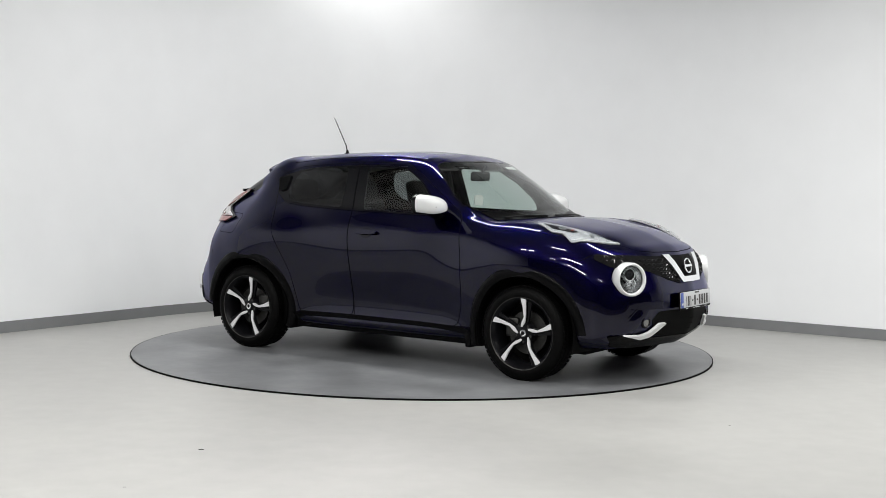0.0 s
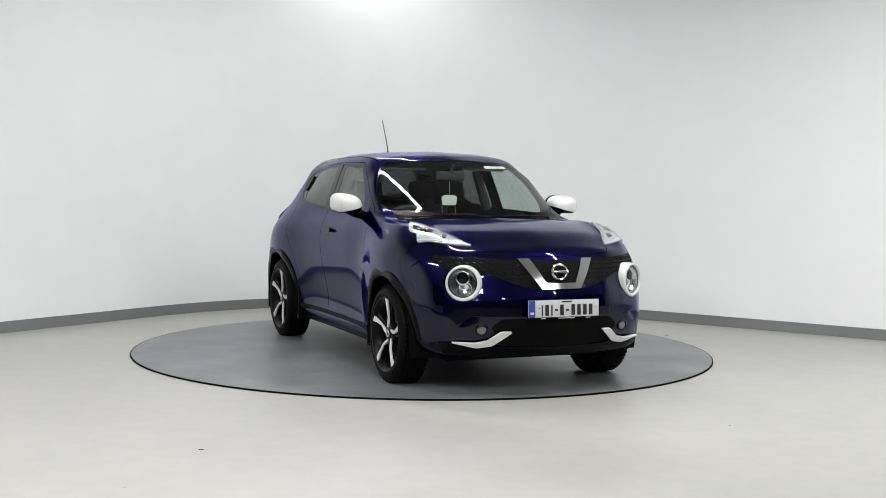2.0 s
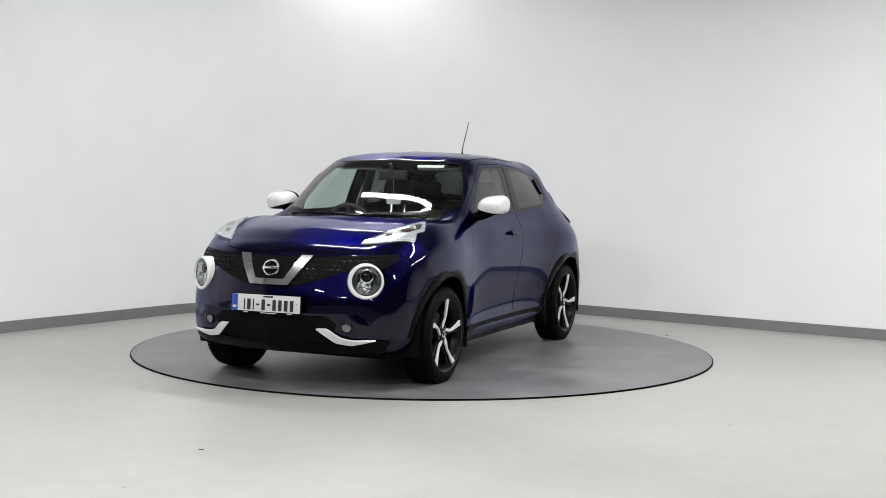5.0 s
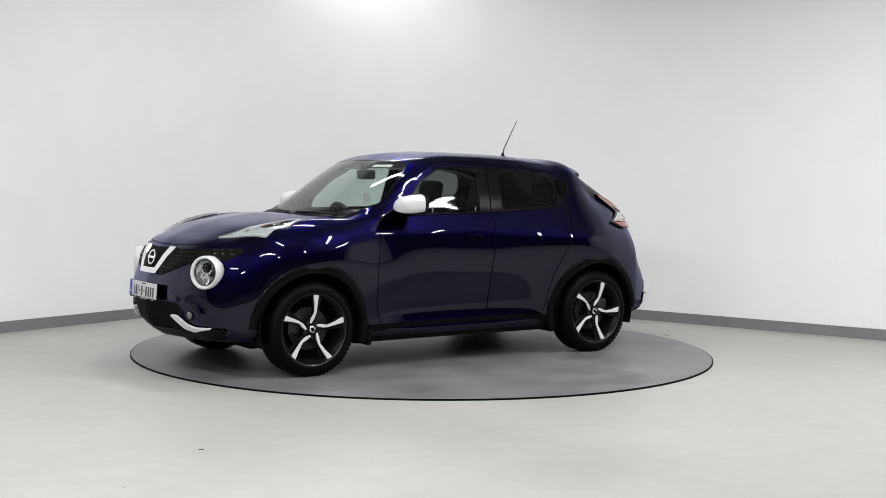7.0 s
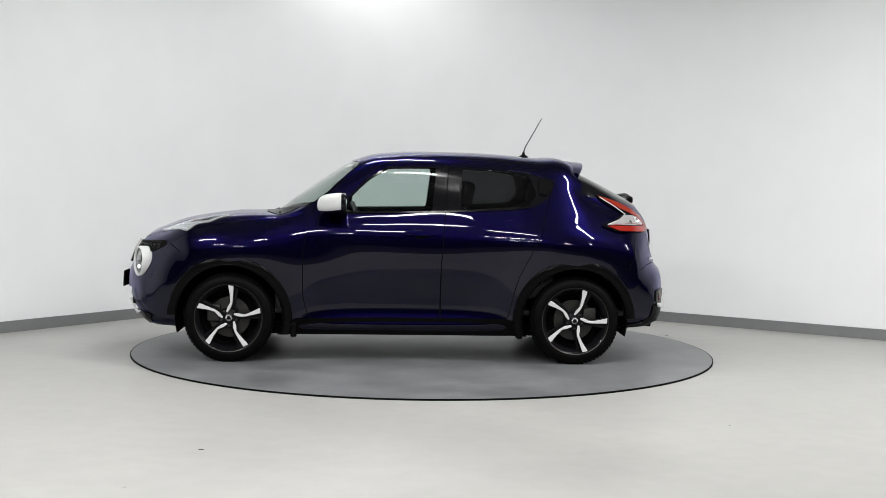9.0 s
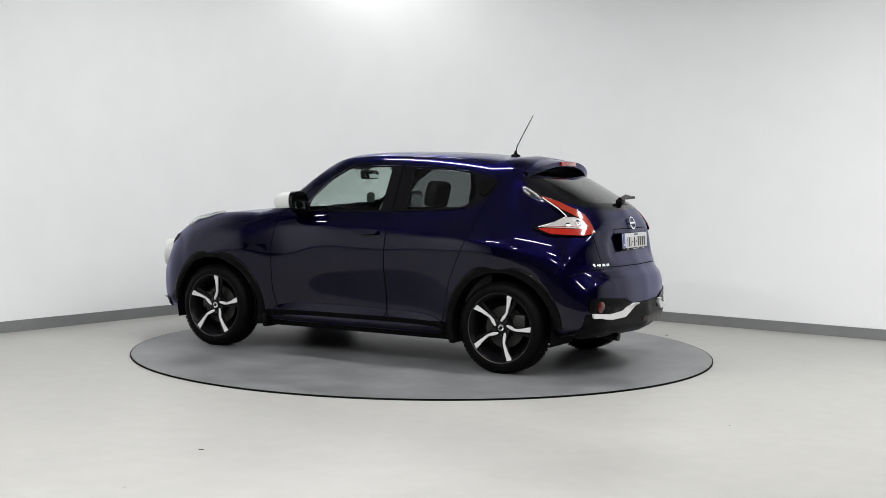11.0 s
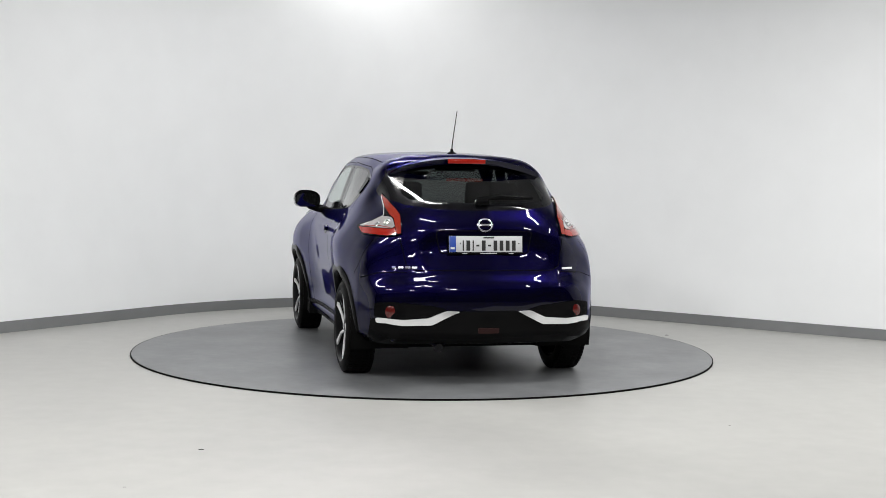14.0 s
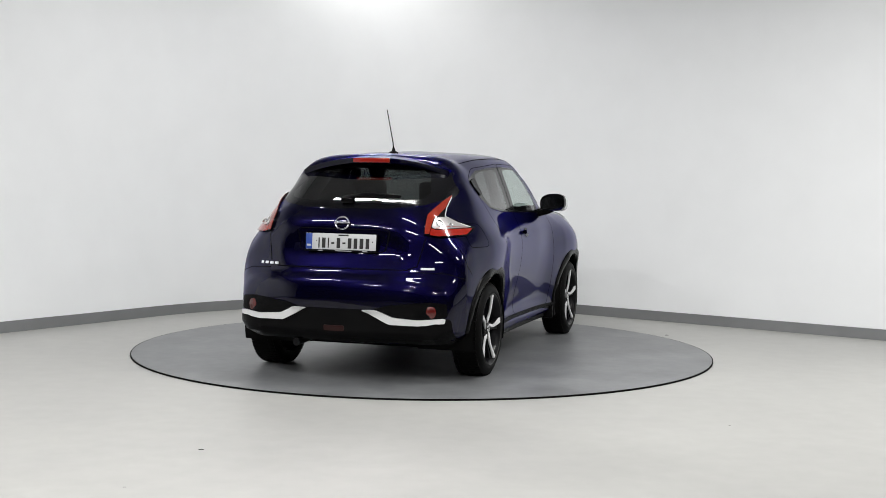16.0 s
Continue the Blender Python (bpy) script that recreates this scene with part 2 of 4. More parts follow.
def build_specks():
    for x, y, s in ((-1.101, -3.693, 0.016), (2.17, 1.10, 0.016), (1.74, -2.93, 0.008), (-1.30, -4.45, 0.006)):
        bm = bmesh.new()
        bmesh.ops.create_icosphere(bm, subdivisions=2, radius=1)
        for v in bm.verts:
            v.co *= 1 + 0.25 * noise.noise(v.co * 1.7 + Vector((x, y, 0)))
        bmesh.ops.scale(bm, vec=(s, s * 0.35, s * 0.16), verts=bm.verts)
        ob = mesh_ob("grit_speck", bm, M_SPECK)
        ob.location = (x, y, FLOOR_Z + s * 0.13)
        tagged(ob, "small dark speck of grit on the floor", "debris", "specks on the floor")


def strip_light(a, b, length, along_a, z, power, width=0.10):
    """A linear ceiling light with its lamp."""
    base = new("ceiling_light")
    d = DIR_A if along_a else DIR_B
    q = room_point(a, b, z)
    base.matrix_world = Matrix.Translation(q) @ Matrix.Rotation(math.atan2(d.y, d.x), 4, "Z")
    tagged(base, "long slim white linear ceiling light, switched on", "ceiling light", "linear ceiling lights")
    part("housing", box_bm((length + 0.04, width + 0.04, 0.05), (0, 0, 0.035), 0.006), M_LAMPBODY, base)
    for s in (-1, 1):
        part("hanger", tube_bm([(s * length * 0.4, 0, 0.058), (s * length * 0.4, 0, ROOM_H - z)], 0.004, 6), M_LAMPBODY, base)
    lamp = bpy.data.lights.new("lamp", "AREA")
    lamp.shape, lamp.size, lamp.size_y = "RECTANGLE", length, width
    lamp.energy, lamp.color = power, LAMP_COLOR
    ob = new("lamp", lamp)
    ob.parent = base


def build_lights():
    strip_light(3.53, 2.76, 2.1, False, 4.0, LAMP_POWER * 0.75)
    strip_light(1.25, 1.30, 1.5, False, 4.0, LAMP_POWER * 0.22)
    # first follows a window reflection; the rest are unseen, placed to light walls evenly
    for a, b, k in ((3.2, 6.9, 1.34), (1.7, 10.2, 0.80), (5.8, 5.2, 0.4), (8.2, 2.6, 1.15), (8.6, 7.0, 1.35), (5.2, 11.0, 0.9), (10.8, 4.6, 1.35), (9.4, 11.2, 1.2), (12.6, 8.4, 1.35)):
        strip_light(a, b, 2.1 if a < 5 else 1.25, False, 4.0, LAMP_POWER * k)


build_room()
turntable = build_turntable()
build_specks()
build_lights()


# ---------------------------------------------------------------- car: body shell
# each station: x on the centre line, bow of the lower and of the upper body towards the middle, bottom height, then (y, z) from the sill up to the centre of the roof
STATIONS = [
    (2.1205, .32, .32, .510, [(.60, .51), (.61, .51), (.60, .51), (.58, .51), (.54, .51), (.45, .51), (.30, .51), (0, .51)]),
    (2.118, .32, .32, .425, [(.68, .44), (.69, .50), (.68, .55), (.65, .58), (.58, .595), (.48, .60), (.31, .60), (0, .605)]),
    (2.085, .32, .32, .335, [(.74, .37), (.75, .50), (.73, .60), (.69, .65), (.61, .675), (.50, .69), (.32, .70), (0, .705)]),
    (2.040, .31, .31, .275, [(.78, .36), (.79, .55), (.77, .675), (.72, .74), (.64, .78), (.52, .795), (.33, .805), (0, .81)]),
    (1.965, .285, .285, .245, [(.81, .36), (.82, .58), (.80, .73), (.75, .815), (.66, .86), (.54, .88), (.34, .895), (0, .905)]),
    (1.850, .245, .235, .235, [(.83, .38), (.845, .62), (.83, .78), (.78, .875), (.69, .925), (.55, .93), (.35, .945), (0, .96)]),
    (1.700, .16, .18, .225, [(.85, .40), (.865, .66), (.85, .83), (.79, .935), (.70, .99), (.56, .988), (.36, 1.002), (0, 1.016)]),
    (1.500, .07, .15, .210, [(.865, .42), (.88, .68), (.86, .87), (.80, .98), (.71, 1.035), (.58, 1.03), (.38, 1.042), (0, 1.056)]),
    (1.265, .00, .14, .200, [(.87, .42), (.885, .70), (.865, .90), (.805, 1.01), (.73, 1.06), (.62, 1.062), (.40, 1.072), (0, 1.085)]),
    (1.060, .00, .165, .195, [(.862, .42), (.878, .70), (.862, .908), (.802, 1.018), (.74, 1.063), (.66, 1.068), (.42, 1.078), (0, 1.087)]),
    (1.000, .00, .175, .195, [(.86, .42), (.875, .70), (.86, .91), (.80, 1.02), (.74, 1.064), (.66, 1.068), (.42, 1.077), (0, 1.086)]),
    (0.940, .00, .178, .195, [(.857, .42), (.87, .70), (.855, .913), (.796, 1.028), (.738, 1.075), (.66, 1.094), (.42, 1.117), (0, 1.129)]),
    (0.800, .00, .180, .195, [(.85, .42), (.86, .70), (.845, .92), (.785, 1.045), (.735, 1.105), (.66, 1.171), (.42, 1.217), (0, 1.231)]),
    (0.600, .00, .160, .195, [(.84, .42), (.845, .70), (.835, .93), (.77, 1.07), (.725, 1.175), (.65, 1.287), (.42, 1.351), (0, 1.367)]),
    (0.430, .00, .115, .195, [(.84, .42), (.84, .70), (.83, .94), (.765, 1.08), (.715, 1.22), (.62, 1.382), (.42, 1.449), (0, 1.469)]),
    (0.280, .00, .07, .195, [(.84, .42), (.84, .71), (.828, .95), (.76, 1.09), (.705, 1.255), (.605, 1.445), (.42, 1.506), (0, 1.528)]),
    (0.050, .00, .00, .195, [(.84, .42), (.84, .72), (.825, .95), (.757, 1.10), (.695, 1.28), (.598, 1.475), (.42, 1.536), (0, 1.557)]),
    (-.300, .00, .00, .195, [(.84, .42), (.845, .72), (.828, .95), (.755, 1.115), (.69, 1.29), (.595, 1.480), (.42, 1.541), (0, 1.563)]),
    (-.700, .00, .00, .195, [(.845, .42), (.855, .72), (.848, .95), (.765, 1.14), (.685, 1.30), (.588, 1.462), (.41, 1.530), (0, 1.553)]),
    (-1.00, .00, .00, .200, [(.86, .42), (.875, .72), (.868, .94), (.78, 1.13), (.672, 1.30), (.575, 1.435), (.40, 1.506), (0, 1.530)]),
    (-1.265, .00, .00, .205, [(.87, .42), (.885, .72), (.868, .94), (.775, 1.115), (.66, 1.285), (.562, 1.412), (.39, 1.478), (0, 1.500)]),
    (-1.370, .02, .02, .210, [(.87, .42), (.884, .72), (.865, .93), (.77, 1.095), (.65, 1.225), (.555, 1.335), (.385, 1.392), (0, 1.412)]),
    (-1.450, .05, .05, .215, [(.87, .42), (.882, .72), (.86, .92), (.765, 1.075), (.645, 1.195), (.55, 1.295), (.38, 1.350), (0, 1.370)]),
    (-1.650, .11, .11, .235, [(.86, .40), (.868, .70), (.84, .89), (.748, 1.02), (.635, 1.125), (.54, 1.205), (.37, 1.256), (0, 1.275)]),
    (-1.800, .16, .16, .255, [(.85, .40), (.855, .68), (.82, .86), (.735, .97), (.625, 1.06), (.53, 1.118), (.36, 1.163), (0, 1.180)]),
    (-1.895, .19, .19, .265, [(.835, .38), (.84, .66), (.80, .81), (.72, .895), (.615, .96), (.52, 1.005), (.35, 1.04), (0, 1.055)]),
    (-1.935, .20, .20, .275, [(.82, .38), (.825, .62), (.785, .73), (.71, .78), (.60, .815), (.50, .84), (.34, .86), (0, .875)]),
    (-1.968, .20, .20, .285, [(.80, .37), (.805, .58), (.77, .665), (.69, .70), (.585, .72), (.48, .73), (.32, .737), (0, .742)]),
    (-2.012, .20, .20, .310, [(.77, .37), (.775, .54), (.74, .61), (.67, .645), (.56, .663), (.46, .672), (.30, .678), (0, .682)]),
    (-2.031, .20, .20, .370, [(.74, .40), (.745, .50), (.71, .555), (.64, .58), (.54, .59), (.44, .595), (.29, .60), (0, .60)]),
    (-2.0322, .20, .20, .485, [(.66, .485), (.66, .485), (.65, .485), (.60, .485), (.50, .485), (.40, .485), (.27, .485), (0, .485)]),
]


def spline(ts, ps, t):
    """Smooth interpolation of the rows ps, given at ts, at the places t."""
    ts, ps, t = np.asarray(ts, float), np.asarray(ps, float), np.asarray(t, float)
    d = np.diff(ps, axis=0) / np.diff(ts)[:, None]
    w = np.diff(ts)
    m = np.empty_like(ps)
    m[0], m[-1] = d[0], d[-1]
    m[1:-1] = (d[:-1] * w[1:, None] + d[1:] * w[:-1, None]) / (w[1:] + w[:-1])[:, None]
    k = np.clip(np.searchsorted(ts, t, side="right") - 1, 0, len(ts) - 2)
    h = w[k]
    s = (t - ts[k]) / h
    s, h = s[:, None], h[:, None]
    return (2 * s**3 - 3 * s**2 + 1) * ps[k] + (s**3 - 2 * s**2 + s) * h * m[k] + (3 * s**2 - 2 * s**3) * ps[k + 1] + (s**3 - s**2) * h * m[k + 1]


def shell_grid():
    rows = []
    for x0, lo, hi, zb, pts in STATIONS:
        full = [(0, zb), (min(.62, pts[0][0] * .8), zb), (min(.79, pts[0][0] * .96), zb + min(.045, (pts[0][1] - zb) * .5))] + pts
        row = []
        for j, (y, z) in enumerate(full):
            k = min(1, max(0, (j - 5) / 3))
            bow = (lo + (hi - lo) * k) * (y / .85) ** 2.3
            row.append((x0 - math.copysign(bow, x0 if abs(x0) > 1.2 else 1), y, z))
        rows.append(row)
    g = np.array(rows)
    span = np.concatenate([[0], np.cumsum(np.maximum(np.linalg.norm(np.diff(g, axis=0), axis=2).mean(axis=1), .03))])
    ti = np.concatenate([np.linspace(a, b, max(3, int((b - a) / .024)), endpoint=False) for a, b in zip(span, span[1:])] + [[span[-1]]])
    n = g.shape[1]
    g = spline(span, g.reshape(len(g), -1), ti).reshape(len(ti), n, 3)
    tj = np.concatenate([np.linspace(a, a + 1, 2 if a < 2 else 6, endpoint=False) for a in range(n - 1)] + [[n - 1]])
    g = g.transpose(1, 0, 2)
    m = spline(np.arange(n), g.reshape(n, -1), tj).reshape(len(tj), len(ti), 3)
    # flared haunches over the wheels, hollow doors with a swelling towards the sill
    x, y, z = m[..., 0], m[..., 1], m[..., 2]
    side = np.clip((y - .5) / .25, 0, 1)
    dy = -.024 + .034 * np.exp(-((x - 1.24) / .36) ** 2 - ((z - .82) / .17) ** 2) + .036 * np.exp(-((x + 1.24) / .36) ** 2 - ((z - .82) / .16) ** 2)
    dy += -.076 * np.exp(-((x + .02) / .78) ** 4 - ((z - .42) / .26) ** 2) + .040 * np.exp(-((x - .0) / .85) ** 4 - ((z - .25) / .07) ** 2)
    dy += .016 * np.exp(-((x + 1.12) / .34) ** 2 - ((z - .93) / .09) ** 2)
    dy += .014 * np.exp(-((x - 1.72) / .30) ** 2 - ((z - .55) / .25) ** 2)
    dy -= .016 * np.exp(-((x + .72) / .30) ** 2 - ((z - 1.03) / .08) ** 2) + .012 * np.exp(-((x - .62) / .22) ** 2 - ((z - .86) / .12) ** 2)
    m[..., 1] = y + dy * side
    # hollow round the rear plate, under an arched crease
    crest = 1.030 - .10 * (np.abs(y) / .45) ** 4
    win = np.clip((crest - z) / .050, 0, 1) * np.clip((z - .775) / .06, 0, 1) * np.clip((.46 - np.abs(y)) / .09, 0, 1)
    m[..., 0] += np.where(x < -1.5, .018 * win * win * (3 - 2 * win), 0)
    # even curves for the windscreen and the rear window
    x, y, z = m[..., 0].copy(), m[..., 1], m[..., 2]
    for front, take in ((True, (x > .40) & (x < .92) & (z > 1.13) & (y < .60)), (False, (x < -1.28) & (z > 1.17) & (z < 1.41) & (y < .52))):
        basis = np.stack([np.ones_like(z), z, z * z, y * y, y * y * z, y ** 4], -1)
        fit = np.linalg.lstsq(basis[take], x[take], rcond=None)[0]
        if front:
            w = np.clip((x - .33) / .08, 0, 1) * np.clip((1.0 - x) / .06, 0, 1) * np.clip((z - 1.08) / .05, 0, 1) * np.clip((.70 - y) / .08, 0, 1)
        else:
            w = np.clip((-1.27 - x) / .04, 0, 1) * np.clip((z - 1.15) / .03, 0, 1) * np.clip((1.45 - z) / .04, 0, 1) * np.clip((.62 - y) / .08, 0, 1)
        m[..., 0] += w * (basis @ fit - x)
    m[-1, :, 1] = 0
    m[0, :, 1] = 0
    return m


def inside(poly, a, b):
    hit = False
    for (x1, y1), (x2, y2) in zip(poly, poly[1:] + poly[:1]):
        if (y1 > b) != (y2 > b) and a < (x2 - x1) * (b - y1) / (y2 - y1) + x1:
            hit = not hit
    return hit


def rounded(poly, r=.03, n=4):
    """The polygon with its corners rounded off."""
    out = []
    for k, q in enumerate(poly):
        p0, p1, p2 = Vector(poly[k - 1]), Vector(q), Vector(poly[(k + 1) % len(poly)])
        a, b = p0 - p1, p2 - p1
        d = min(r, a.length * .45, b.length * .45)
        a, b = p1 + a.normalized() * d, p1 + b.normalized() * d
        for i in range(n + 1):
            s = i / n
            q2 = a * (1 - s) ** 2 + p1 * 2 * s * (1 - s) + b * s ** 2
            out.append((q2.x, q2.y))
    return out


AX = {"side": (0, 2, Vector((0, 1, 0))), "front": (1, 2, Vector((1, 0, 0))), "rear": (1, 2, Vector((-1, 0, 0))), "top": (0, 1, Vector((0, 0, 1)))}


def carve(bm, lay, proj, poly, keep, old, new_id):
    """Cuts the outline of poly, seen along the axis, into the faces of the ids old that keep() takes, and gives those within the id new_id."""
    i, j, axis = AX[proj]
    for (a1, b1), (a2, b2) in zip(poly, poly[1:] + poly[:1]):
        if abs(a1 - a2) + abs(b1 - b2) < 1e-6:
            continue
        lo, hi = (min(a1, a2) - .002, min(b1, b2) - .002), (max(a1, a2) + .002, max(b1, b2) + .002)
        faces = []
        for f in bm.faces:
            if f[lay] in old:
                vs = f.verts
                if max(v.co[i] for v in vs) > lo[0] and min(v.co[i] for v in vs) < hi[0] and max(v.co[j] for v in vs) > lo[1] and min(v.co[j] for v in vs) < hi[1] and keep(f.calc_center_median()):
                    faces.append(f)
        if not faces:
            continue
        geom = list({e for f in faces for e in f.edges}) + list({v for f in faces for v in f.verts}) + faces
        at, along = Vector((0, 0, 0)), Vector((0, 0, 0))
        at[i], at[j], along[i], along[j] = a1, b1, a2 - a1, b2 - b1
        bmesh.ops.bisect_plane(bm, geom=geom, dist=1e-5, plane_co=at, plane_no=along.cross(axis).normalized())
    for f in bm.faces:
        if f[lay] in old:
            c = f.calc_center_median()
            if keep(c) and inside(poly, c[i], c[j]):
                f[lay] = new_id


# outlines, in metres of the car
DLO = rounded([(.50, 1.088), (.43, 1.195), (.285, 1.345), (.12, 1.440), (-.25, 1.448), (-.62, 1.437), (-.90, 1.412), (-1.135, 1.345), (-1.075, 1.225), (-.965, 1.150), (-.45, 1.116), (0, 1.100)], .02, 2)
FRONT_GLASS = rounded([(.445, 1.104), (.425, 1.185), (.283, 1.325), (.115, 1.427), (-.240, 1.433), (-.205, 1.112)], .025, 2)
REAR_GLASS = rounded([(-.415, 1.124), (-.430, 1.430), (-.76, 1.415), (-.93, 1.388), (-.985, 1.24), (-.915, 1.158)], .03, 2)
FRONT_DOOR = rounded([(.69, 1.10), (.735, .80), (.735, .47), (.69, .315), (-.27, .315), (-.275, .70), (-.305, 1.12), (-.33, 1.47), (.14, 1.465), (.33, 1.34)], .05, 3)
REAR_DOOR = rounded([(-.277, .315), (-.277, .70), (-.307, 1.12), (-.332, 1.47), (-.93, 1.43), (-1.12, 1.36), (-1.06, 1.16), (-1.01, .96), (-.93, .80), (-.84, .62), (-.80, .45), (-.77, .315)], .05, 3)
SCREEN = rounded([(.985, 0), (.962, .25), (.885, .48), (.755, .645), (.66, .685), (.55, .66), (.44, .61), (.345, .55), (.335, .50), (.385, .30), (.40, 0), (.40, -.3), (.985, -.3)], .015, 2)
BACKLIGHT_CLEAR = rounded([(0, 1.44), (.36, 1.42), (.43, 1.385), (.505, 1.255), (.47, 1.215), (.30, 1.198), (0, 1.194), (-.2, 1.194), (-.2, 1.44)], .015, 2)
BACKLIGHT = rounded([(0, 1.462), (.46, 1.440), (.55, 1.400), (.630, 1.265), (.615, 1.225), (.50, 1.178), (.30, 1.152), (0, 1.145), (-.2, 1.145), (-.2, 1.462)], .015, 2)
BONNET = rounded([(1.99, 0), (1.955, .30), (1.87, .46), (1.72, .535), (1.52, .60), (1.33, .645), (1.02, .70), (.93, .66), (.985, .48), (1.06, .25), (1.085, 0), (1.085, -.3), (1.99, -.3)], .02, 2)
TAILGATE = rounded([(0, 1.47), (.44, 1.44), (.54, 1.40), (.63, 1.25), (.555, 1.10), (.565, .98), (.52, .78), (.46, .755), (0, .755), (-.2, .755), (-.2, 1.47)], .03, 2)


def build_shell():
    g = shell_grid()
    bm = bmesh.new()
    lay = bm.faces.layers.int.new("panel")
    vs = [[bm.verts.new(q) for q in row] for row in g]
    for a, b in zip(vs, vs[1:]):
        for k in range(len(a) - 1):
            bm.faces.new((a[k], b[k], b[k + 1], a[k + 1]))
    bmesh.ops.remove_doubles(bm, verts=bm.verts, dist=2e-4)
    bmesh.ops.recalc_face_normals(bm, faces=bm.faces)
    bm.faces.ensure_lookup_table()
    far = max(bm.faces, key=lambda f: f.calc_center_median().y)
    if far.normal.y < 0:
        bmesh.ops.reverse_faces(bm, faces=bm.faces)
    tree = BVHTree.FromBMesh(bm)
    for cx in (1.265, -1.265):
        arch = [(cx + .392 * math.cos(t), .322 + .392 * math.sin(t)) for t in [2 * math.pi * k / 40 for k in range(40)]]
        arch = [(a, max(b, .1)) for a, b in arch]
        carve(bm, lay, "side", arch, lambda c: c.y > .5, (0,), 99)
    carve(bm, lay, "side", DLO, lambda c: c.y > .5 and c.z > 1.0, (0,), 10)
    carve(bm, lay, "side", FRONT_GLASS, lambda c: c.y > .5, (10,), 11)
    carve(bm, lay, "side", REAR_GLASS, lambda c: c.y > .5, (10,), 12)
    carve(bm, lay, "top", SCREEN, lambda c: c.z > 1.03 and .1 < c.x < 1.1, (0,), 13)
    carve(bm, lay, "rear", BACKLIGHT, lambda c: c.x < -1.2, (0,), 14)
    carve(bm, lay, "rear", BACKLIGHT_CLEAR, lambda c: c.x < -1.2, (14,), 15)
    lamp_hole = [(.598 + .098 * math.cos(t), .710 + .100 * math.sin(t)) for t in [2 * math.pi * k / 28 for k in range(28)]]
    carve(bm, lay, "front", lamp_hole, lambda c: c.x > 1.6, (0,), 99)
    carve(bm, lay, "top", BONNET, lambda c: c.z > .8, (0,), 1)
    carve(bm, lay, "side", FRONT_DOOR, lambda c: c.y > .5, (0,), 2)
    carve(bm, lay, "side", REAR_DOOR, lambda c: c.y > .5, (0,), 3)
    carve(bm, lay, "rear", TAILGATE, lambda c: c.x < -1.2, (0,), 4)
    carve(bm, lay, "side", [(1.60, .10), (1.64, .60), (1.66, .80), (1.80, .84), (1.93, .872), (2.3, .872), (2.3, .10)], lambda c: c.x > 1.5, (0,), 5)
    carve(bm, lay, "side", [(-1.63, .10), (-2.3, .10), (-2.3, .748), (-1.75, .748), (-1.66, .70)], lambda c: c.x < -1.5, (0,), 6)
    carve(bm, lay, "top", [(.34, -.2), (.30, .548), (0, .553), (-.5, .548), (-1.08, .525), (-1.08, -.2)], lambda c: c.z > 1.36, (0,), 7)
    bmesh.ops.delete(bm, geom=[f for f in bm.faces if f[lay] == 99], context="FACES")
    return bm, lay, tree


def panel_bm(src, lay, ids, mirror=0, inset=0.0):
    """A new mesh of the faces of those ids; mirror 0: both halves, 1: the left one, -1: the right one."""
    bm = bmesh.new()
    for s in ((1, -1) if mirror == 0 else (mirror,)):
        made = {}
        for f in src.faces:
            if f[lay] in ids:
                loop = []
                for v in f.verts:
                    if v not in made:
                        q = v.co - v.normal * inset
                        made[v] = bm.verts.new((q.x, q.y * s, q.z))
                    loop.append(made[v])
                bm.faces.new(loop if s > 0 else loop[::-1])
    if mirror == 0:
        bmesh.ops.remove_doubles(bm, verts=[v for v in bm.verts if abs(v.co.y) < 2e-3], dist=5e-4)
    return bm


def on_body(tree, proj, a, b, sign=1):
    """The place and the normal of the body at (a, b), seen along an axis; sign -1: on the right half."""
    if proj == "side":
        o, d = Vector((a, 2, b)), Vector((0, -1, 0))
    elif proj == "front":
        o, d = Vector((4, abs(a), b)), Vector((-1, 0, 0))
    elif proj == "rear":
        o, d = Vector((-4, abs(a), b)), Vector((1, 0, 0))
    else:
        o, d = Vector((a, abs(b), 3)), Vector((0, 0, -1))
    q, n, _, _ = tree.ray_cast(o, d)
    if q is None:
        q, n, _, _ = tree.find_nearest(o + d * 2)
    flip = sign if proj == "side" else (-1 if (a if proj != "top" else b) < 0 else 1) * sign
    if n.dot(d) > 0:
        n = -n
    return Vector((q.x, q.y * flip, q.z)), Vector((n.x, n.y * flip, n.z))


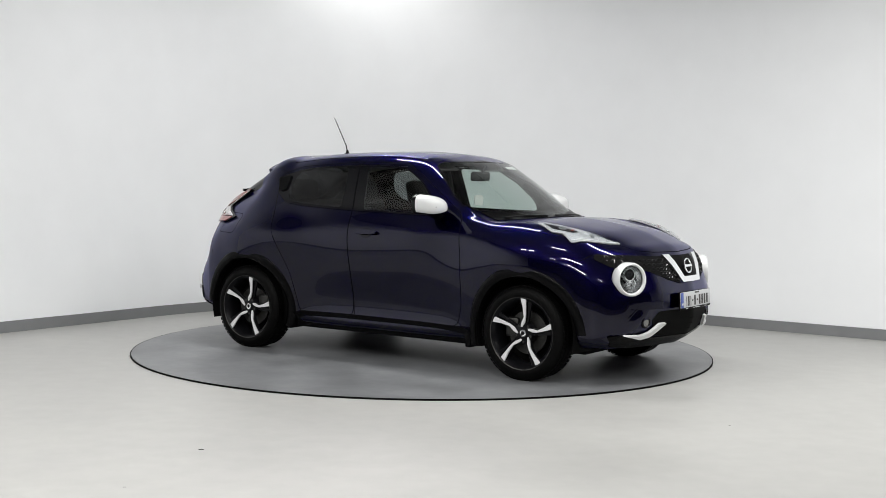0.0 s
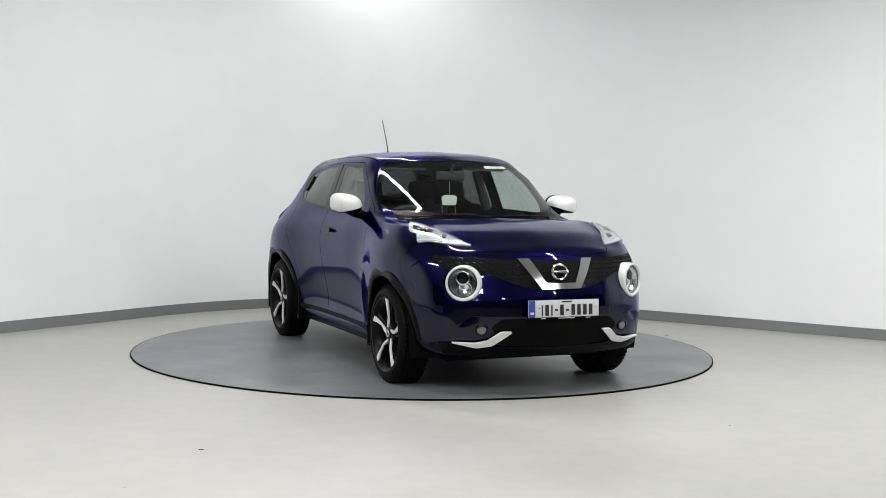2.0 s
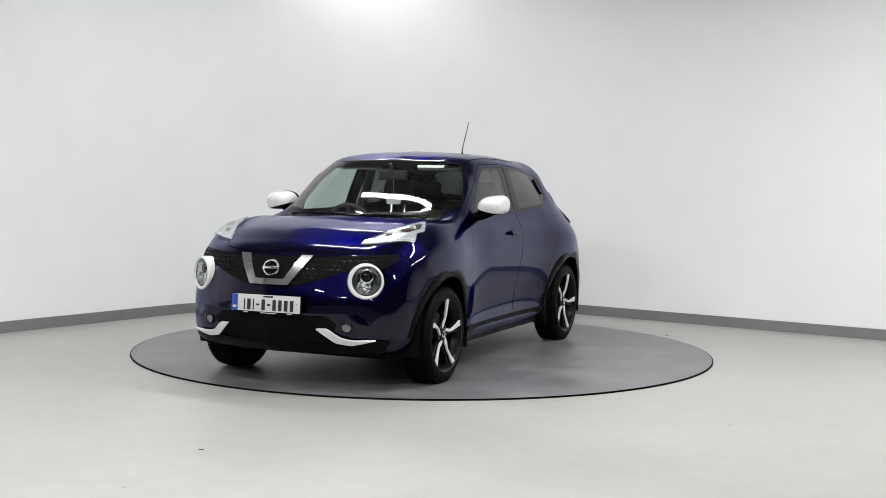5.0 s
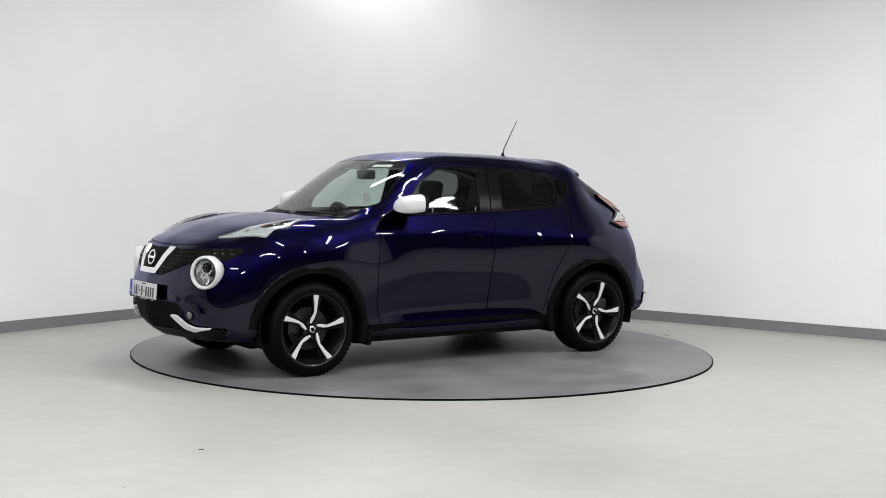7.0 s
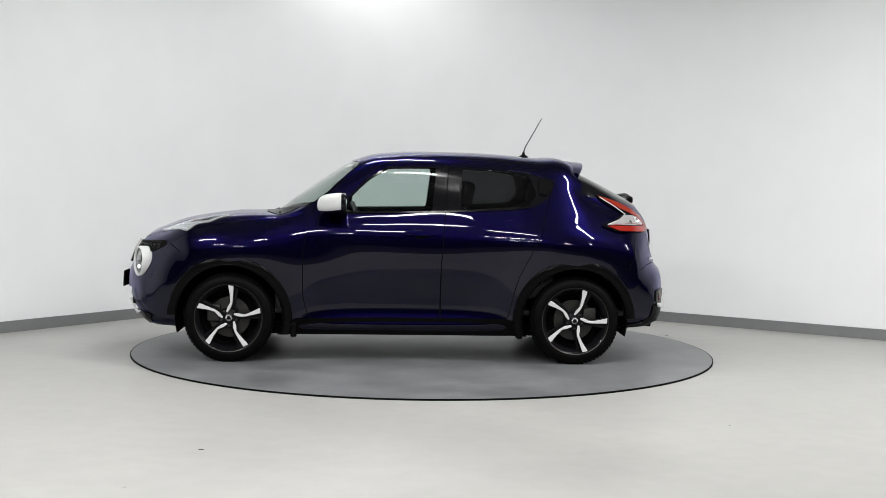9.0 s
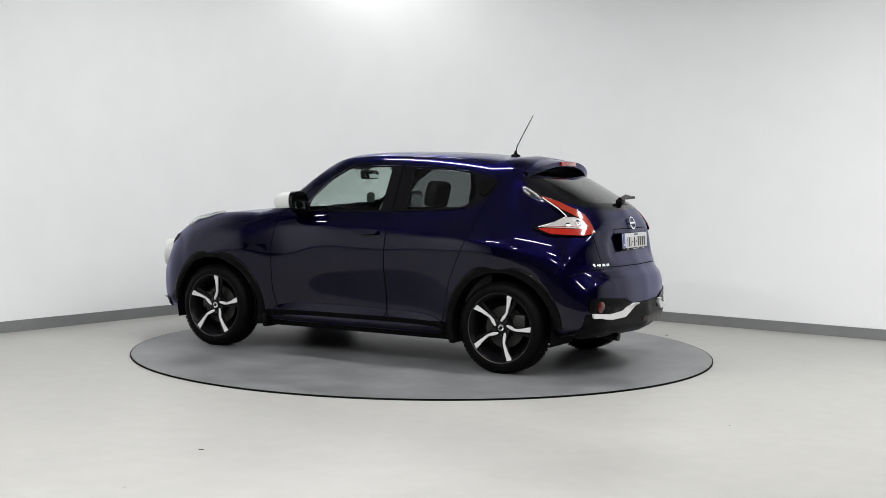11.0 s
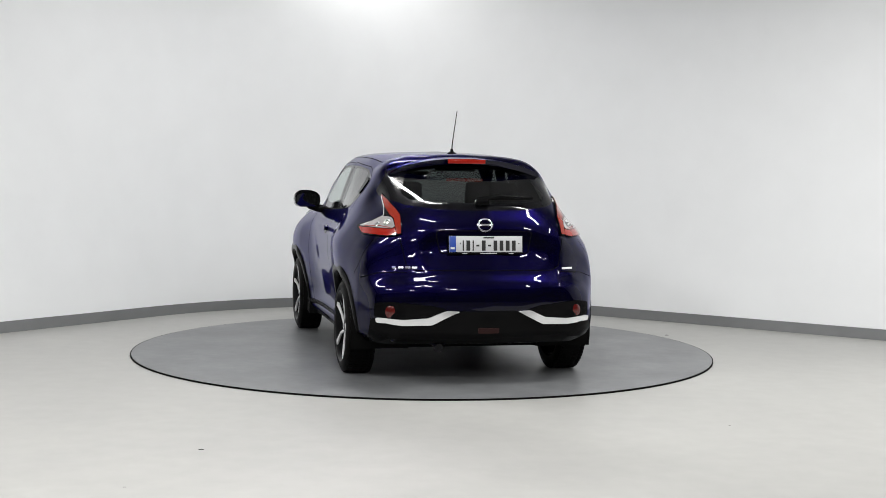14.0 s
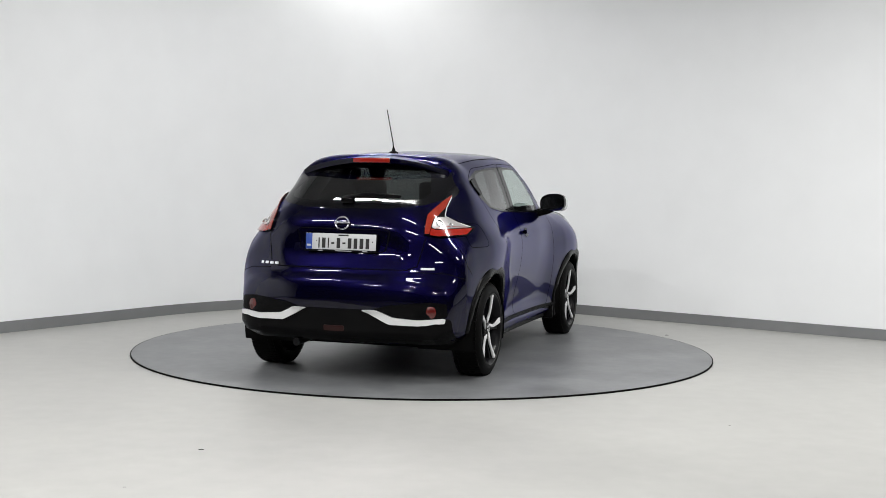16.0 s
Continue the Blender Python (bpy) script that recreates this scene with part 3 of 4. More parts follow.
def patch_bm(tree, proj, poly, lift, thick, sign=1, step=.03):
    """A piece that lies on the body with the outline poly, lifted off it and of some thickness."""
    bm = bmesh.new()
    bm.faces.new([bm.verts.new((a, b, 0)) for a, b in poly])
    for ax in (0, 1):
        lo, hi = min(q[ax] for q in poly), max(q[ax] for q in poly)
        for k in range(1, max(1, int((hi - lo) / step))):
            at, no = Vector((0, 0, 0)), Vector((0, 0, 0))
            at[ax], no[ax] = lo + (hi - lo) * k / max(1, int((hi - lo) / step)), 1
            bmesh.ops.bisect_plane(bm, geom=bm.verts[:] + bm.edges[:] + bm.faces[:], dist=1e-6, plane_co=at, plane_no=no)
    bmesh.ops.triangulate(bm, faces=[f for f in bm.faces if len(f.verts) > 4])
    top, bottom = {}, {}
    out = bmesh.new()
    for v in bm.verts:
        q, n = on_body(tree, proj, v.co.x, v.co.y, sign)
        top[v] = out.verts.new(q + n * (lift + thick))
        bottom[v] = out.verts.new(q + n * lift)
    for f in bm.faces:
        out.faces.new([top[v] for v in f.verts])
        out.faces.new([bottom[v] for v in reversed(f.verts)])
    for e in bm.edges:
        if len(e.link_faces) == 1:
            a, b = e.verts
            out.faces.new((top[a], top[b], bottom[b], bottom[a]))
    bm.free()
    bmesh.ops.recalc_face_normals(out, faces=out.faces)
    return out


def seam_bm(tree, proj, line, sign=1, width=.006, closed=False, lift=.0008):
    """A narrow dark joint along a line on the body."""
    pts = []
    line = list(line) + ([line[0]] if closed else [])
    for (a1, b1), (a2, b2) in zip(line, line[1:]):
        n = max(1, int(math.hypot(a2 - a1, b2 - b1) / .02))
        pts += [(a1 + (a2 - a1) * k / n, b1 + (b2 - b1) * k / n) for k in range(n)]
    pts.append(line[-1])
    bm = bmesh.new()
    rows = []
    pos = [on_body(tree, proj, a, b, sign) for a, b in pts]
    for k, (q, n) in enumerate(pos):
        d = pos[min(k + 1, len(pos) - 1)][0] - pos[max(k - 1, 0)][0]
        if d.length < 1e-7:
            continue
        s = n.cross(d).normalized() * width / 2
        rows.append((bm.verts.new(q + n * lift + s), bm.verts.new(q + n * lift - s)))
    for r1, r2 in zip(rows, rows[1:]):
        if (r1[0].co - r2[0].co).length < .15:
            bm.faces.new((r1[0], r1[1], r2[1], r2[0]))
    return bm


# ---------------------------------------------------------------- car: wheels
BLADE = [(-.004, .241), (.036, .233), (.032, .172), (.027, .112), (.016, .076), (-.007, .040), (-.020, .044), (-.010, .076), (.011, .112), (.008, .172)]
DARK_SPOKE = [(.046, .236), (.078, .226), (.056, .150), (.034, .062), (.020, .056), (.034, .120), (.042, .180)]


def build_wheel(parent, x, y, phase, left):
    """A wheel with its axis along y, its outer face towards +y, turned about for the right side."""
    hub = new("wheel")
    hub.parent = parent
    hub.matrix_local = pose(x, y, .322, 0, 0, 0 if left else 180)
    tagged(hub, "black alloy wheel with five bright machined spokes")
    prof = [(.236, -.205), (.262, -.213), (.298, -.205), (.316, -.185), (.321, -.165), (.322, -.11), (.321, -.055), (.316, -.033), (.300, -.014), (.272, -.002), (.252, -.004), (.240, -.012), (.236, -.03)]
    tyre = lathe_bm(prof, 90)
    for v in tyre.verts:
        r = math.hypot(v.co.x, v.co.z)
        if v.co.z < -.314 and r > .30:
            v.co.z = -.3205 + (v.co.z + .3205) * .3
    part("tyre", tyre, M_RUBBER, hub, "black rubber tyre")
    # tread blocks round the shoulders and three ribs
    tread = bmesh.new()
    for k in range(64):
        a = 2 * math.pi * k / 64
        for y0, w in ((-.180, .030), (-.135, .034), (-.086, .034), (-.042, .030)):
            b = box_bm((.022, w, .006), (0, y0, .3203), 0, turn=Matrix.Rotation(radians(12 if y0 > -.1 else -12), 4, "Z"))
            bmesh.ops.transform(b, matrix=Matrix.Rotation(a, 4, "Y"), verts=b.verts)
            for v in b.verts:
                if v.co.z < -.3215:
                    v.co.z = -.3215
            join_bm(tread, b)
    tagged(part("tread", tread, M_RUBBER, hub, smooth=False), kind="stuff")
    rim = lathe_bm([(.228, -.19), (.214, -.17), (.205, -.10), (.214, -.04), (.232, -.016), (.240, -.008), (.247, -.004), (.249, -.009), (.243, -.016), (.236, -.03), (.226, -.06), (.226, -.19), (.228, -.19)], 80)
    part("rim", rim, M_RIM, hub, "gloss black rim")
    lip = lathe_bm([(.2405, -.0085), (.2445, -.0045), (.2475, -.0035), (.2405, -.0085)], 80)
    part("rim_edge", lip, M_STEEL, hub)
    disc = lathe_bm([(.04, -.118), (.148, -.118), (.148, -.098), (.04, -.098), (.04, -.118)], 48)
    part("brake_disc", disc, M_STEEL, hub, "bare steel brake disc")
    back = lathe_bm([(0, -.172), (.222, -.172), (.222, -.166), (0, -.166)], 40)
    part("backing_plate", back, M_EDGE, hub)
    cal = box_bm((.10, .06, .13), (.115 if x > 0 else -.115, -.10, .03), .014)
    part("brake_caliper", cal, M_STEEL, hub)
    into = Matrix(((-1, 0, 0, 0), (0, 0, 1, 0), (0, 1, 0, 0), (0, 0, 0, 1)))  # plan (right, up, out) as seen from outside
    for k in range(5):
        spin = Matrix.Rotation(radians(72 * k + phase), 4, "Y")
        for outline, mat, name, depth, base in ((BLADE, M_MACHINED, "spoke", .014, -.031), (DARK_SPOKE, M_RIM, "dark_spoke", .020, -.055)):
            bm = prism_bm(outline, depth, .0025)
            for v in bm.verts:  # the spokes dish in towards the hub
                r = math.hypot(v.co.x, v.co.y)
                v.co.z += base - .022 * (1 - min(1, r / .24)) ** 1.3 + .008 * (r / .24)
            bmesh.ops.transform(bm, matrix=spin @ into, verts=bm.verts)
            bmesh.ops.recalc_face_normals(bm, faces=bm.faces)
            part(name, bm, mat, hub)
            if name == "spoke":
                bm = prism_bm([(q[0] * 1.0 - .004, q[1]) for q in outline], .03, .003)
                for v in bm.verts:
                    r = math.hypot(v.co.x, v.co.y)
                    v.co.z += base - .031 - .022 * (1 - min(1, r / .24)) ** 1.3 + .008 * (r / .24)
                bmesh.ops.transform(bm, matrix=spin @ into, verts=bm.verts)
                bmesh.ops.recalc_face_normals(bm, faces=bm.faces)
                part("spoke_back", bm, M_RIM, hub)
        nut = lathe_bm([(0, -.028), (.008, -.028), (.010, -.032), (.010, -.05)], 12)
        bmesh.ops.translate(nut, vec=(.057 * math.sin(radians(72 * k + 36)), -.008, .057 * math.cos(radians(72 * k + 36))), verts=nut.verts)
        part("wheel_nut", nut, M_STEEL, hub)
    bossp = lathe_bm([(0, -.030), (.024, -.030), (.030, -.034), (.070, -.040), (.076, -.052), (.076, -.10)], 40)
    part("hub_boss", bossp, M_RIM, hub)
    cap = lathe_bm([(.013, -.029), (.020, -.027), (.024, -.030), (.013, -.029)], 32)
    part("hub_cap", cap, M_CHROME, hub, "bright round hub emblem")
    return hub


def arch_trim_bm(tree, cx, sign):
    """Black plastic lip round a wheel opening."""
    bm = bmesh.new()
    rows = []
    for k in range(57):
        t = radians((2 if cx > 0 else -24) + 202 * k / 56)
        row = []
        wide = .452
        q, n = on_body(tree, "side", cx + wide * math.cos(t), max(.30, .322 + wide * math.sin(t)), 1)
        y0 = min(.872, max(q.y, .70 if abs(q.x) > 1.5 else .80))
        for r, dy in ((wide + .006, -.012), (wide, .006), (wide - .012, .014), (.405, .016), (.386, .010), (.380, -.004), (.380, -.10)):
            row.append(bm.verts.new((cx + r * math.cos(t), (y0 + dy) * sign, max(.20, .322 + r * math.sin(t)))))
        rows.append(row)
    for r1, r2 in zip(rows, rows[1:]):
        for k in range(len(r1) - 1):
            bm.faces.new((r1[k], r1[k + 1], r2[k + 1], r2[k]))
    bmesh.ops.recalc_face_normals(bm, faces=bm.faces)
    return bm


def seat_bm(width):
    """A front seat: cushion, reclined back with side bolsters."""
    bm = bmesh.new()
    rings = []
    for s in range(15):
        t = s / 14
        if t < .45:
            u = t / .45
            c, d = Vector((.26 - .50 * u, 0, .50 - .04 * u)), Vector((0, 0, 1))
            thick = .07
        else:
            u = (t - .45) / .55
            c, d = Vector((-.27 - .16 * u, 0, .50 + .56 * u)), Vector((.96, 0, .27))
            thick = .055 - .015 * u
        ring = []
        for k in range(16):
            a = 2 * math.pi * k / 16
            w = width / 2 * (1 - .12 * max(0, t - .75) / .25)
            sy = math.copysign(abs(math.cos(a)) ** .55, math.cos(a)) * w
            bol = .035 * (abs(sy) / w) ** 3
            ring.append(bm.verts.new(c + Vector((0, sy, 0)) + d * (math.sin(a) * thick + (bol if math.sin(a) > 0 else 0))))
        rings.append(ring)
    for a, b in zip(rings, rings[1:]):
        for k in range(16):
            bm.faces.new((a[k], a[(k + 1) % 16], b[(k + 1) % 16], b[k]))
    bm.faces.new(rings[0])
    bm.faces.new(rings[-1][::-1])
    bmesh.ops.recalc_face_normals(bm, faces=bm.faces)
    return bm


def pillow_bm(size, at, lean=0):
    return box_bm(size, at, min(size) * .42, 3, Matrix.Rotation(radians(lean), 4, "Y"))


def build_cabin(car):
    for s in (1, -1):
        seat = new("front_seat")
        seat.parent = car
        seat.location = (-.02, s * .36, 0)
        tagged(seat, "black cloth front seat")
        part("cushion", seat_bm(.50), M_SEAT, seat)
        part("headrest", pillow_bm((.10, .26, .20), (-.46, 0, 1.235), -12), M_SEAT, seat)
        for q in (-.06, .06):
            part("headrest_post", tube_bm([(-.44, q, 1.03), (-.46, q, 1.16)], .007), M_CHROME, seat)
    bench = new("rear_bench")
    bench.parent = car
    tagged(bench, "black cloth rear bench")
    part("cushion", box_bm((.50, 1.22, .16), (-.72, 0, .52), .05, 3), M_SEAT, bench)
    part("backrest", box_bm((.14, 1.18, .62), (-1.06, 0, .86), .05, 3, None), M_SEAT, bench)
    for q in (-.38, .38):
        part("headrest", pillow_bm((.09, .26, .17), (-1.08, q, 1.245), -8), M_SEAT, bench)
    dash = box_bm((.52, 1.30, .18), (.68, 0, .955), .06, 3)
    for v in dash.verts:
        v.co.x -= .10 * (abs(v.co.y) / .65) ** 2
    part("dashboard", dash, M_TRIM, car, "dark moulded plastic dashboard")
    hood = box_bm((.22, .36, .09), (.50, -.36, 1.03), .035, 3)
    part("instrument_hood", hood, M_TRIM, car)
    wheel = new("steering_wheel")
    wheel.parent = car
    wheel.matrix_local = pose(.33, -.36, .98, 0, -64, 0)
    tagged(wheel, "black steering wheel")
    ring = [(.182 * math.cos(2 * math.pi * k / 40), .182 * math.sin(2 * math.pi * k / 40), 0) for k in range(41)]
    part("steering_rim", tube_bm(ring, .016, 10), M_TRIM, wheel)
    part("steering_boss", lathe_bm([(0, .03), (.06, .025), (.08, 0), (.06, -.05), (0, -.06)], 24, "Z"), M_TRIM, wheel)
    for a in (0, 180, 270):
        d = (math.cos(radians(a)), math.sin(radians(a)))
        part("steering_spoke", tube_bm([(d[0] * .06, d[1] * .06, 0), (d[0] * .18, d[1] * .18, 0)], .017, 8), M_TRIM, wheel)
    mirror = new("interior_mirror")
    mirror.parent = car
    mirror.location = (.36, 0, 1.375)
    part("mirror_case", pillow_bm((.035, .235, .072), (0, 0, 0), 8), M_TRIM, mirror)
    part("mirror_stem", tube_bm([(.01, 0, .02), (.05, 0, .085)], .012), M_TRIM, mirror)
    part("mirror_face", box_bm((.004, .21, .052), (-.020, 0, -.002), .001), M_MIRROR, mirror)
    tag = new("hanging_tag")
    tag.parent = car
    tag.location = (.345, 0, 1.19)
    tagged(tag, "small pale hanging air-freshener card")
    part("cord", tube_bm([(0, 0, .05), (.006, 0, .16)], .0016, 5), M_PAPER, tag)
    out = rounded([(-.055, -.035), (.055, -.035), (.065, .025), (.035, .042), (-.035, .042), (-.065, .025)], .012, 3)
    for nm, k, dx, mat in (("card", 1.0, 0, M_PAPER), ("card_print", .78, .0025, M_TEAL)):
        bm = prism_bm([(a * k, b * k) for a, b in out], .004 if nm == "card" else .001)
        bmesh.ops.transform(bm, matrix=Matrix(((0, 0, 1, dx), (1, 0, 0, 0), (0, 1, 0, 0), (0, 0, 0, 1))), verts=bm.verts)
        part(nm, bm, mat, tag)
    for q in (-.012, .010):
        part("card_bar", box_bm((.008, .07, .008), (.002, 0, q)), M_PAPER, tag)
    lin = bmesh.new()
    rows = []
    for i in range(13):
        x = .20 - 1.45 * i / 12
        z = 1.512 - .03 * max(0, (x - .0)) / .2 - .085 * max(0, (-x - .55) / .7) ** 1.5
        rows.append([lin.verts.new((x, .52 * (k / 6 - 1), z - .055 * abs(k / 6 - 1) ** 2.5)) for k in range(13)])
    for a, b in zip(rows, rows[1:]):
        for k in range(12):
            lin.faces.new((a[k], a[k + 1], b[k + 1], b[k]))
    part("headlining", lin, M_HEADLINE, car, "pale grey roof lining")
    part("cabin_floor", box_bm((2.9, 1.34, .04), (-.35, 0, .36), .01), M_TRIM, car)
    part("parcel_shelf", box_bm((.50, 1.10, .03), (-1.40, 0, 1.10), .01), M_TRIM, car)
    part("firewall", box_bm((.05, 1.34, .62), (.92, 0, .68), .01), M_TRIM, car)
    for s in (1, -1):
        part("door_lining", box_bm((1.75, .05, .58), (-.25, s * .675, .76), .02), M_TRIM, car)
        part("sun_visor", box_bm((.15, .34, .018), (.20, s * .33, 1.455), .007, 2, Matrix.Rotation(radians(28), 4, "Y")), M_HEADLINE, car)
        part("rear_pillar_trim", tube_bm([(-1.12, s * .50, 1.34), (-1.30, s * .50, 1.24), (-1.50, s * .52, 1.10)], .06, 10), M_TRIM, car)
        part("pillar_trim", tube_bm([(-.33, s * .635, 1.10), (-.335, s * .54, 1.42)], .04, 8), M_TRIM, car)


def plate_unit(car, at, turn, name, label):
    """A number plate, its characters as plain bars; it faces along its +x."""
    plate = new(name)
    plate.parent = car
    plate.matrix_local = Matrix.Translation(at) @ turn @ Matrix.Scale(.96, 4)
    tagged(plate, label)
    part("plate_holder", box_bm((.012, .535, .128), (-.008, 0, -.006), .004), M_BLACK, plate)
    part("plate_face", box_bm((.004, .520, .110), (0, 0, 0), .0015), M_PLATE, plate)
    part("plate_band", box_bm((.0015, .047, .108), (.0028, -.2355, 0), .0005), M_PLATEBLUE, plate)
    part("band_mark", box_bm((.001, .028, .014), (.0042, -.2355, -.028)), M_PLATE, plate)
    part("plate_county", box_bm((.001, .075, .010), (.0028, .02, .044)), M_INK, plate)
    x = -.165
    for w in (.009, .026, .009, .022, .026, .022, .026, .026, .027, .026):
        tall = .012 if w == .022 else .070
        bm = box_bm((.001, w, tall), (.0028, x + w / 2, -.010))
        part("plate_bar", bm, M_INK, plate, "plain dark bar")
        x += w + .0175
    for k in (-.15, 0.02, .18):
        part("holder_bar", box_bm((.001, .035 if k != .02 else .12, .005), (-.0015, k, -.063)), M_PLATE, plate)
    for k in (-.18, .235):
        part("plate_screw", lathe_bm([(0, .004), (.004, .004), (.005, .002)], 10, "X"), M_CHROME, plate)
        plate.children[-1].location = (0, k, .004)
    return plate


def badge(car, at, turn, size):
    """The maker's emblem as a plain ring and bar."""
    b = new("emblem")
    b.parent = car
    b.matrix_local = Matrix.Translation(at) @ turn
    tagged(b, "plain chrome ring emblem with a bar")
    ring = [(0, size * math.cos(2 * math.pi * k / 40), size * .92 * math.sin(2 * math.pi * k / 40)) for k in range(41)]
    part("emblem_ring", tube_bm(ring, size * .13, 8), M_CHROME, b)
    part("emblem_bar", box_bm((size * .2, size * 2.35, size * .34), (size * .05, 0, 0), size * .05), M_CHROME, b)


def build_mirror(car, s):
    mir = new("door_mirror")
    mir.parent = car
    tagged(mir, "white-capped door mirror with black base")
    c = Vector((.505, s * .875, 1.160))
    bm = bmesh.new()
    bmesh.ops.create_uvsphere(bm, u_segments=40, v_segments=24, radius=1)
    for v in bm.verts:
        a, b, d = v.co
        pw = .76
        a, b, d = [math.copysign(abs(k) ** pw, k) for k in (a, b, d)]
        x = max(a * .125, -.085)
        full = 1.0 if a > 0 else 1 / max(.35, math.sqrt(max(.0, 1 - min(1, abs(v.co.x)) ** 2))) ** pw
        full = min(full, 1.45)
        y = b * .106 * full
        z = max(d * .076 * full + .010 * b - .010 * a, -.058)
        v.co = (x, y * s, z)
    cap = bm.copy()
    bmesh.ops.bisect_plane(cap, geom=cap.verts[:] + cap.edges[:] + cap.faces[:], dist=1e-5, plane_co=(0, 0, -.024), plane_no=(0.12, .24 * s, 1), clear_inner=True)
    bmesh.ops.bisect_plane(cap, geom=cap.verts[:] + cap.edges[:] + cap.faces[:], dist=1e-5, plane_co=(-.050, 0, 0), plane_no=(1, 0, 0), clear_inner=True)
    for v in bm.verts:
        v.co *= .975
    for b2 in (bm, cap):
        bmesh.ops.translate(b2, vec=c, verts=b2.verts)
    bmesh.ops.recalc_face_normals(bm, faces=bm.faces)
    bmesh.ops.recalc_face_normals(cap, faces=cap.faces)
    part("mirror_cap", cap, M_WHITE, mir, "glossy white mirror cap")
    part("mirror_shell", bm, M_GLOSS, mir)
    face = bmesh.new()
    bmesh.ops.create_circle(face, cap_ends=True, segments=28, radius=1)
    for v in face.verts:
        a, b = [math.copysign(abs(k) ** .6, k) for k in v.co[:2]]
        v.co = (c.x - .0845, c.y + a * .094 * s, c.z + b * .054)
    part("mirror_face", face, M_MIRROR, mir)
    part("mirror_foot", tube_bm([(c.x - .01, s * .74, 1.085), (c.x - .005, s * .80, 1.098), (c.x, s * .86, 1.118)], .034, 10, .85), M_BLACK, mir)
    part("indicator_strip", box_bm((.004, .085, .007), (c.x + .098, c.y + s * .03, c.z - .004), .001, 1, Matrix.Rotation(radians(-10 * s), 4, "Z")), M_BLACK, mir)


def facing(n):
    """A turn that brings +x to the direction n and keeps z upright."""
    n = Vector(n).normalized()
    y = Vector((0, 0, 1)).cross(n).normalized()
    z = n.cross(y)
    return Matrix(((n.x, y.x, z.x, 0), (n.y, y.y, z.y, 0), (n.z, y.z, z.z, 0), (0, 0, 0, 1)))


def build_round_lamp(car, s):
    """Round headlamp in a white ring."""
    lamp = new("headlamp")
    lamp.parent = car
    lamp.matrix_local = Matrix.Translation(Vector((1.938, s * .598, .710))) @ facing((1, s * .55, .05))
    tagged(lamp, "round headlamp in a broad white ring")
    ring = lathe_bm([(.089, .012), (.091, .024), (.099, .029), (.108, .025), (.114, .010), (.115, -.05), (.089, -.05), (.089, .012)], 56, "X")
    for v in ring.verts:
        r = math.hypot(v.co.y, v.co.z)
        if r < .095:
            v.co.y, v.co.z = v.co.y * 1.02 + s * .006, v.co.z * 1.02 + .003
        elif r < .104:
            v.co.y, v.co.z = v.co.y * 1.02 + s * .003, v.co.z * 1.02 + .001
    part("lamp_ring", ring, M_WHITE, lamp, "broad white plastic ring")
    part("lamp_bowl", lathe_bm([(.089, .014), (.086, .002), (.080, -.008), (.066, -.024), (.060, -.044), (.040, -.058), (0, -.062)], 18, "X"), M_REFLECTOR, lamp, smooth=False)
    part("bowl_rim", lathe_bm([(.085, .010), (.090, .015), (.090, .004), (.085, .010)], 40, "X"), M_GLOSS, lamp)
    up = lathe_bm([(0, .008), (.024, .003), (.036, -.010), (.038, -.04)], 28, "X")
    bmesh.ops.translate(up, vec=(-.002, 0, .030), verts=up.verts)
    part("projector_lens", up, M_GLOSS, lamp)
    ring = lathe_bm([(.036, .004), (.043, .002), (.044, -.03), (.036, .004)], 28, "X")
    bmesh.ops.translate(ring, vec=(-.004, 0, .030), verts=ring.verts)
    part("projector_ring", ring, M_CHROME, lamp)
    bulb = lathe_bm([(0, .004), (.010, -.002), (.014, -.02), (.014, -.04)], 20, "X")
    bmesh.ops.translate(bulb, vec=(-.008, 0, -.034), verts=bulb.verts)
    part("bulb_shield", bulb, M_CHROME, lamp)
    low = lathe_bm([(.038, .0), (.042, .002), (.036, -.006), (.026, -.022), (0, -.030)], 12, "X")
    bmesh.ops.translate(low, vec=(-.012, -s * .016, -.036), verts=low.verts)
    part("reflector_bowl", low, M_CHROME, lamp, smooth=False)
    part("lamp_cover", lathe_bm([(0, .028), (.03, .026), (.06, .021), (.089, .013)], 40, "X"), M_COVER, lamp)
    for piece in lamp.children:
        if not piece.name.startswith("lamp_ring"):
            piece.matrix_local = Matrix.Translation((0, s * .006, .003)) @ Matrix.Scale(1.02, 4)


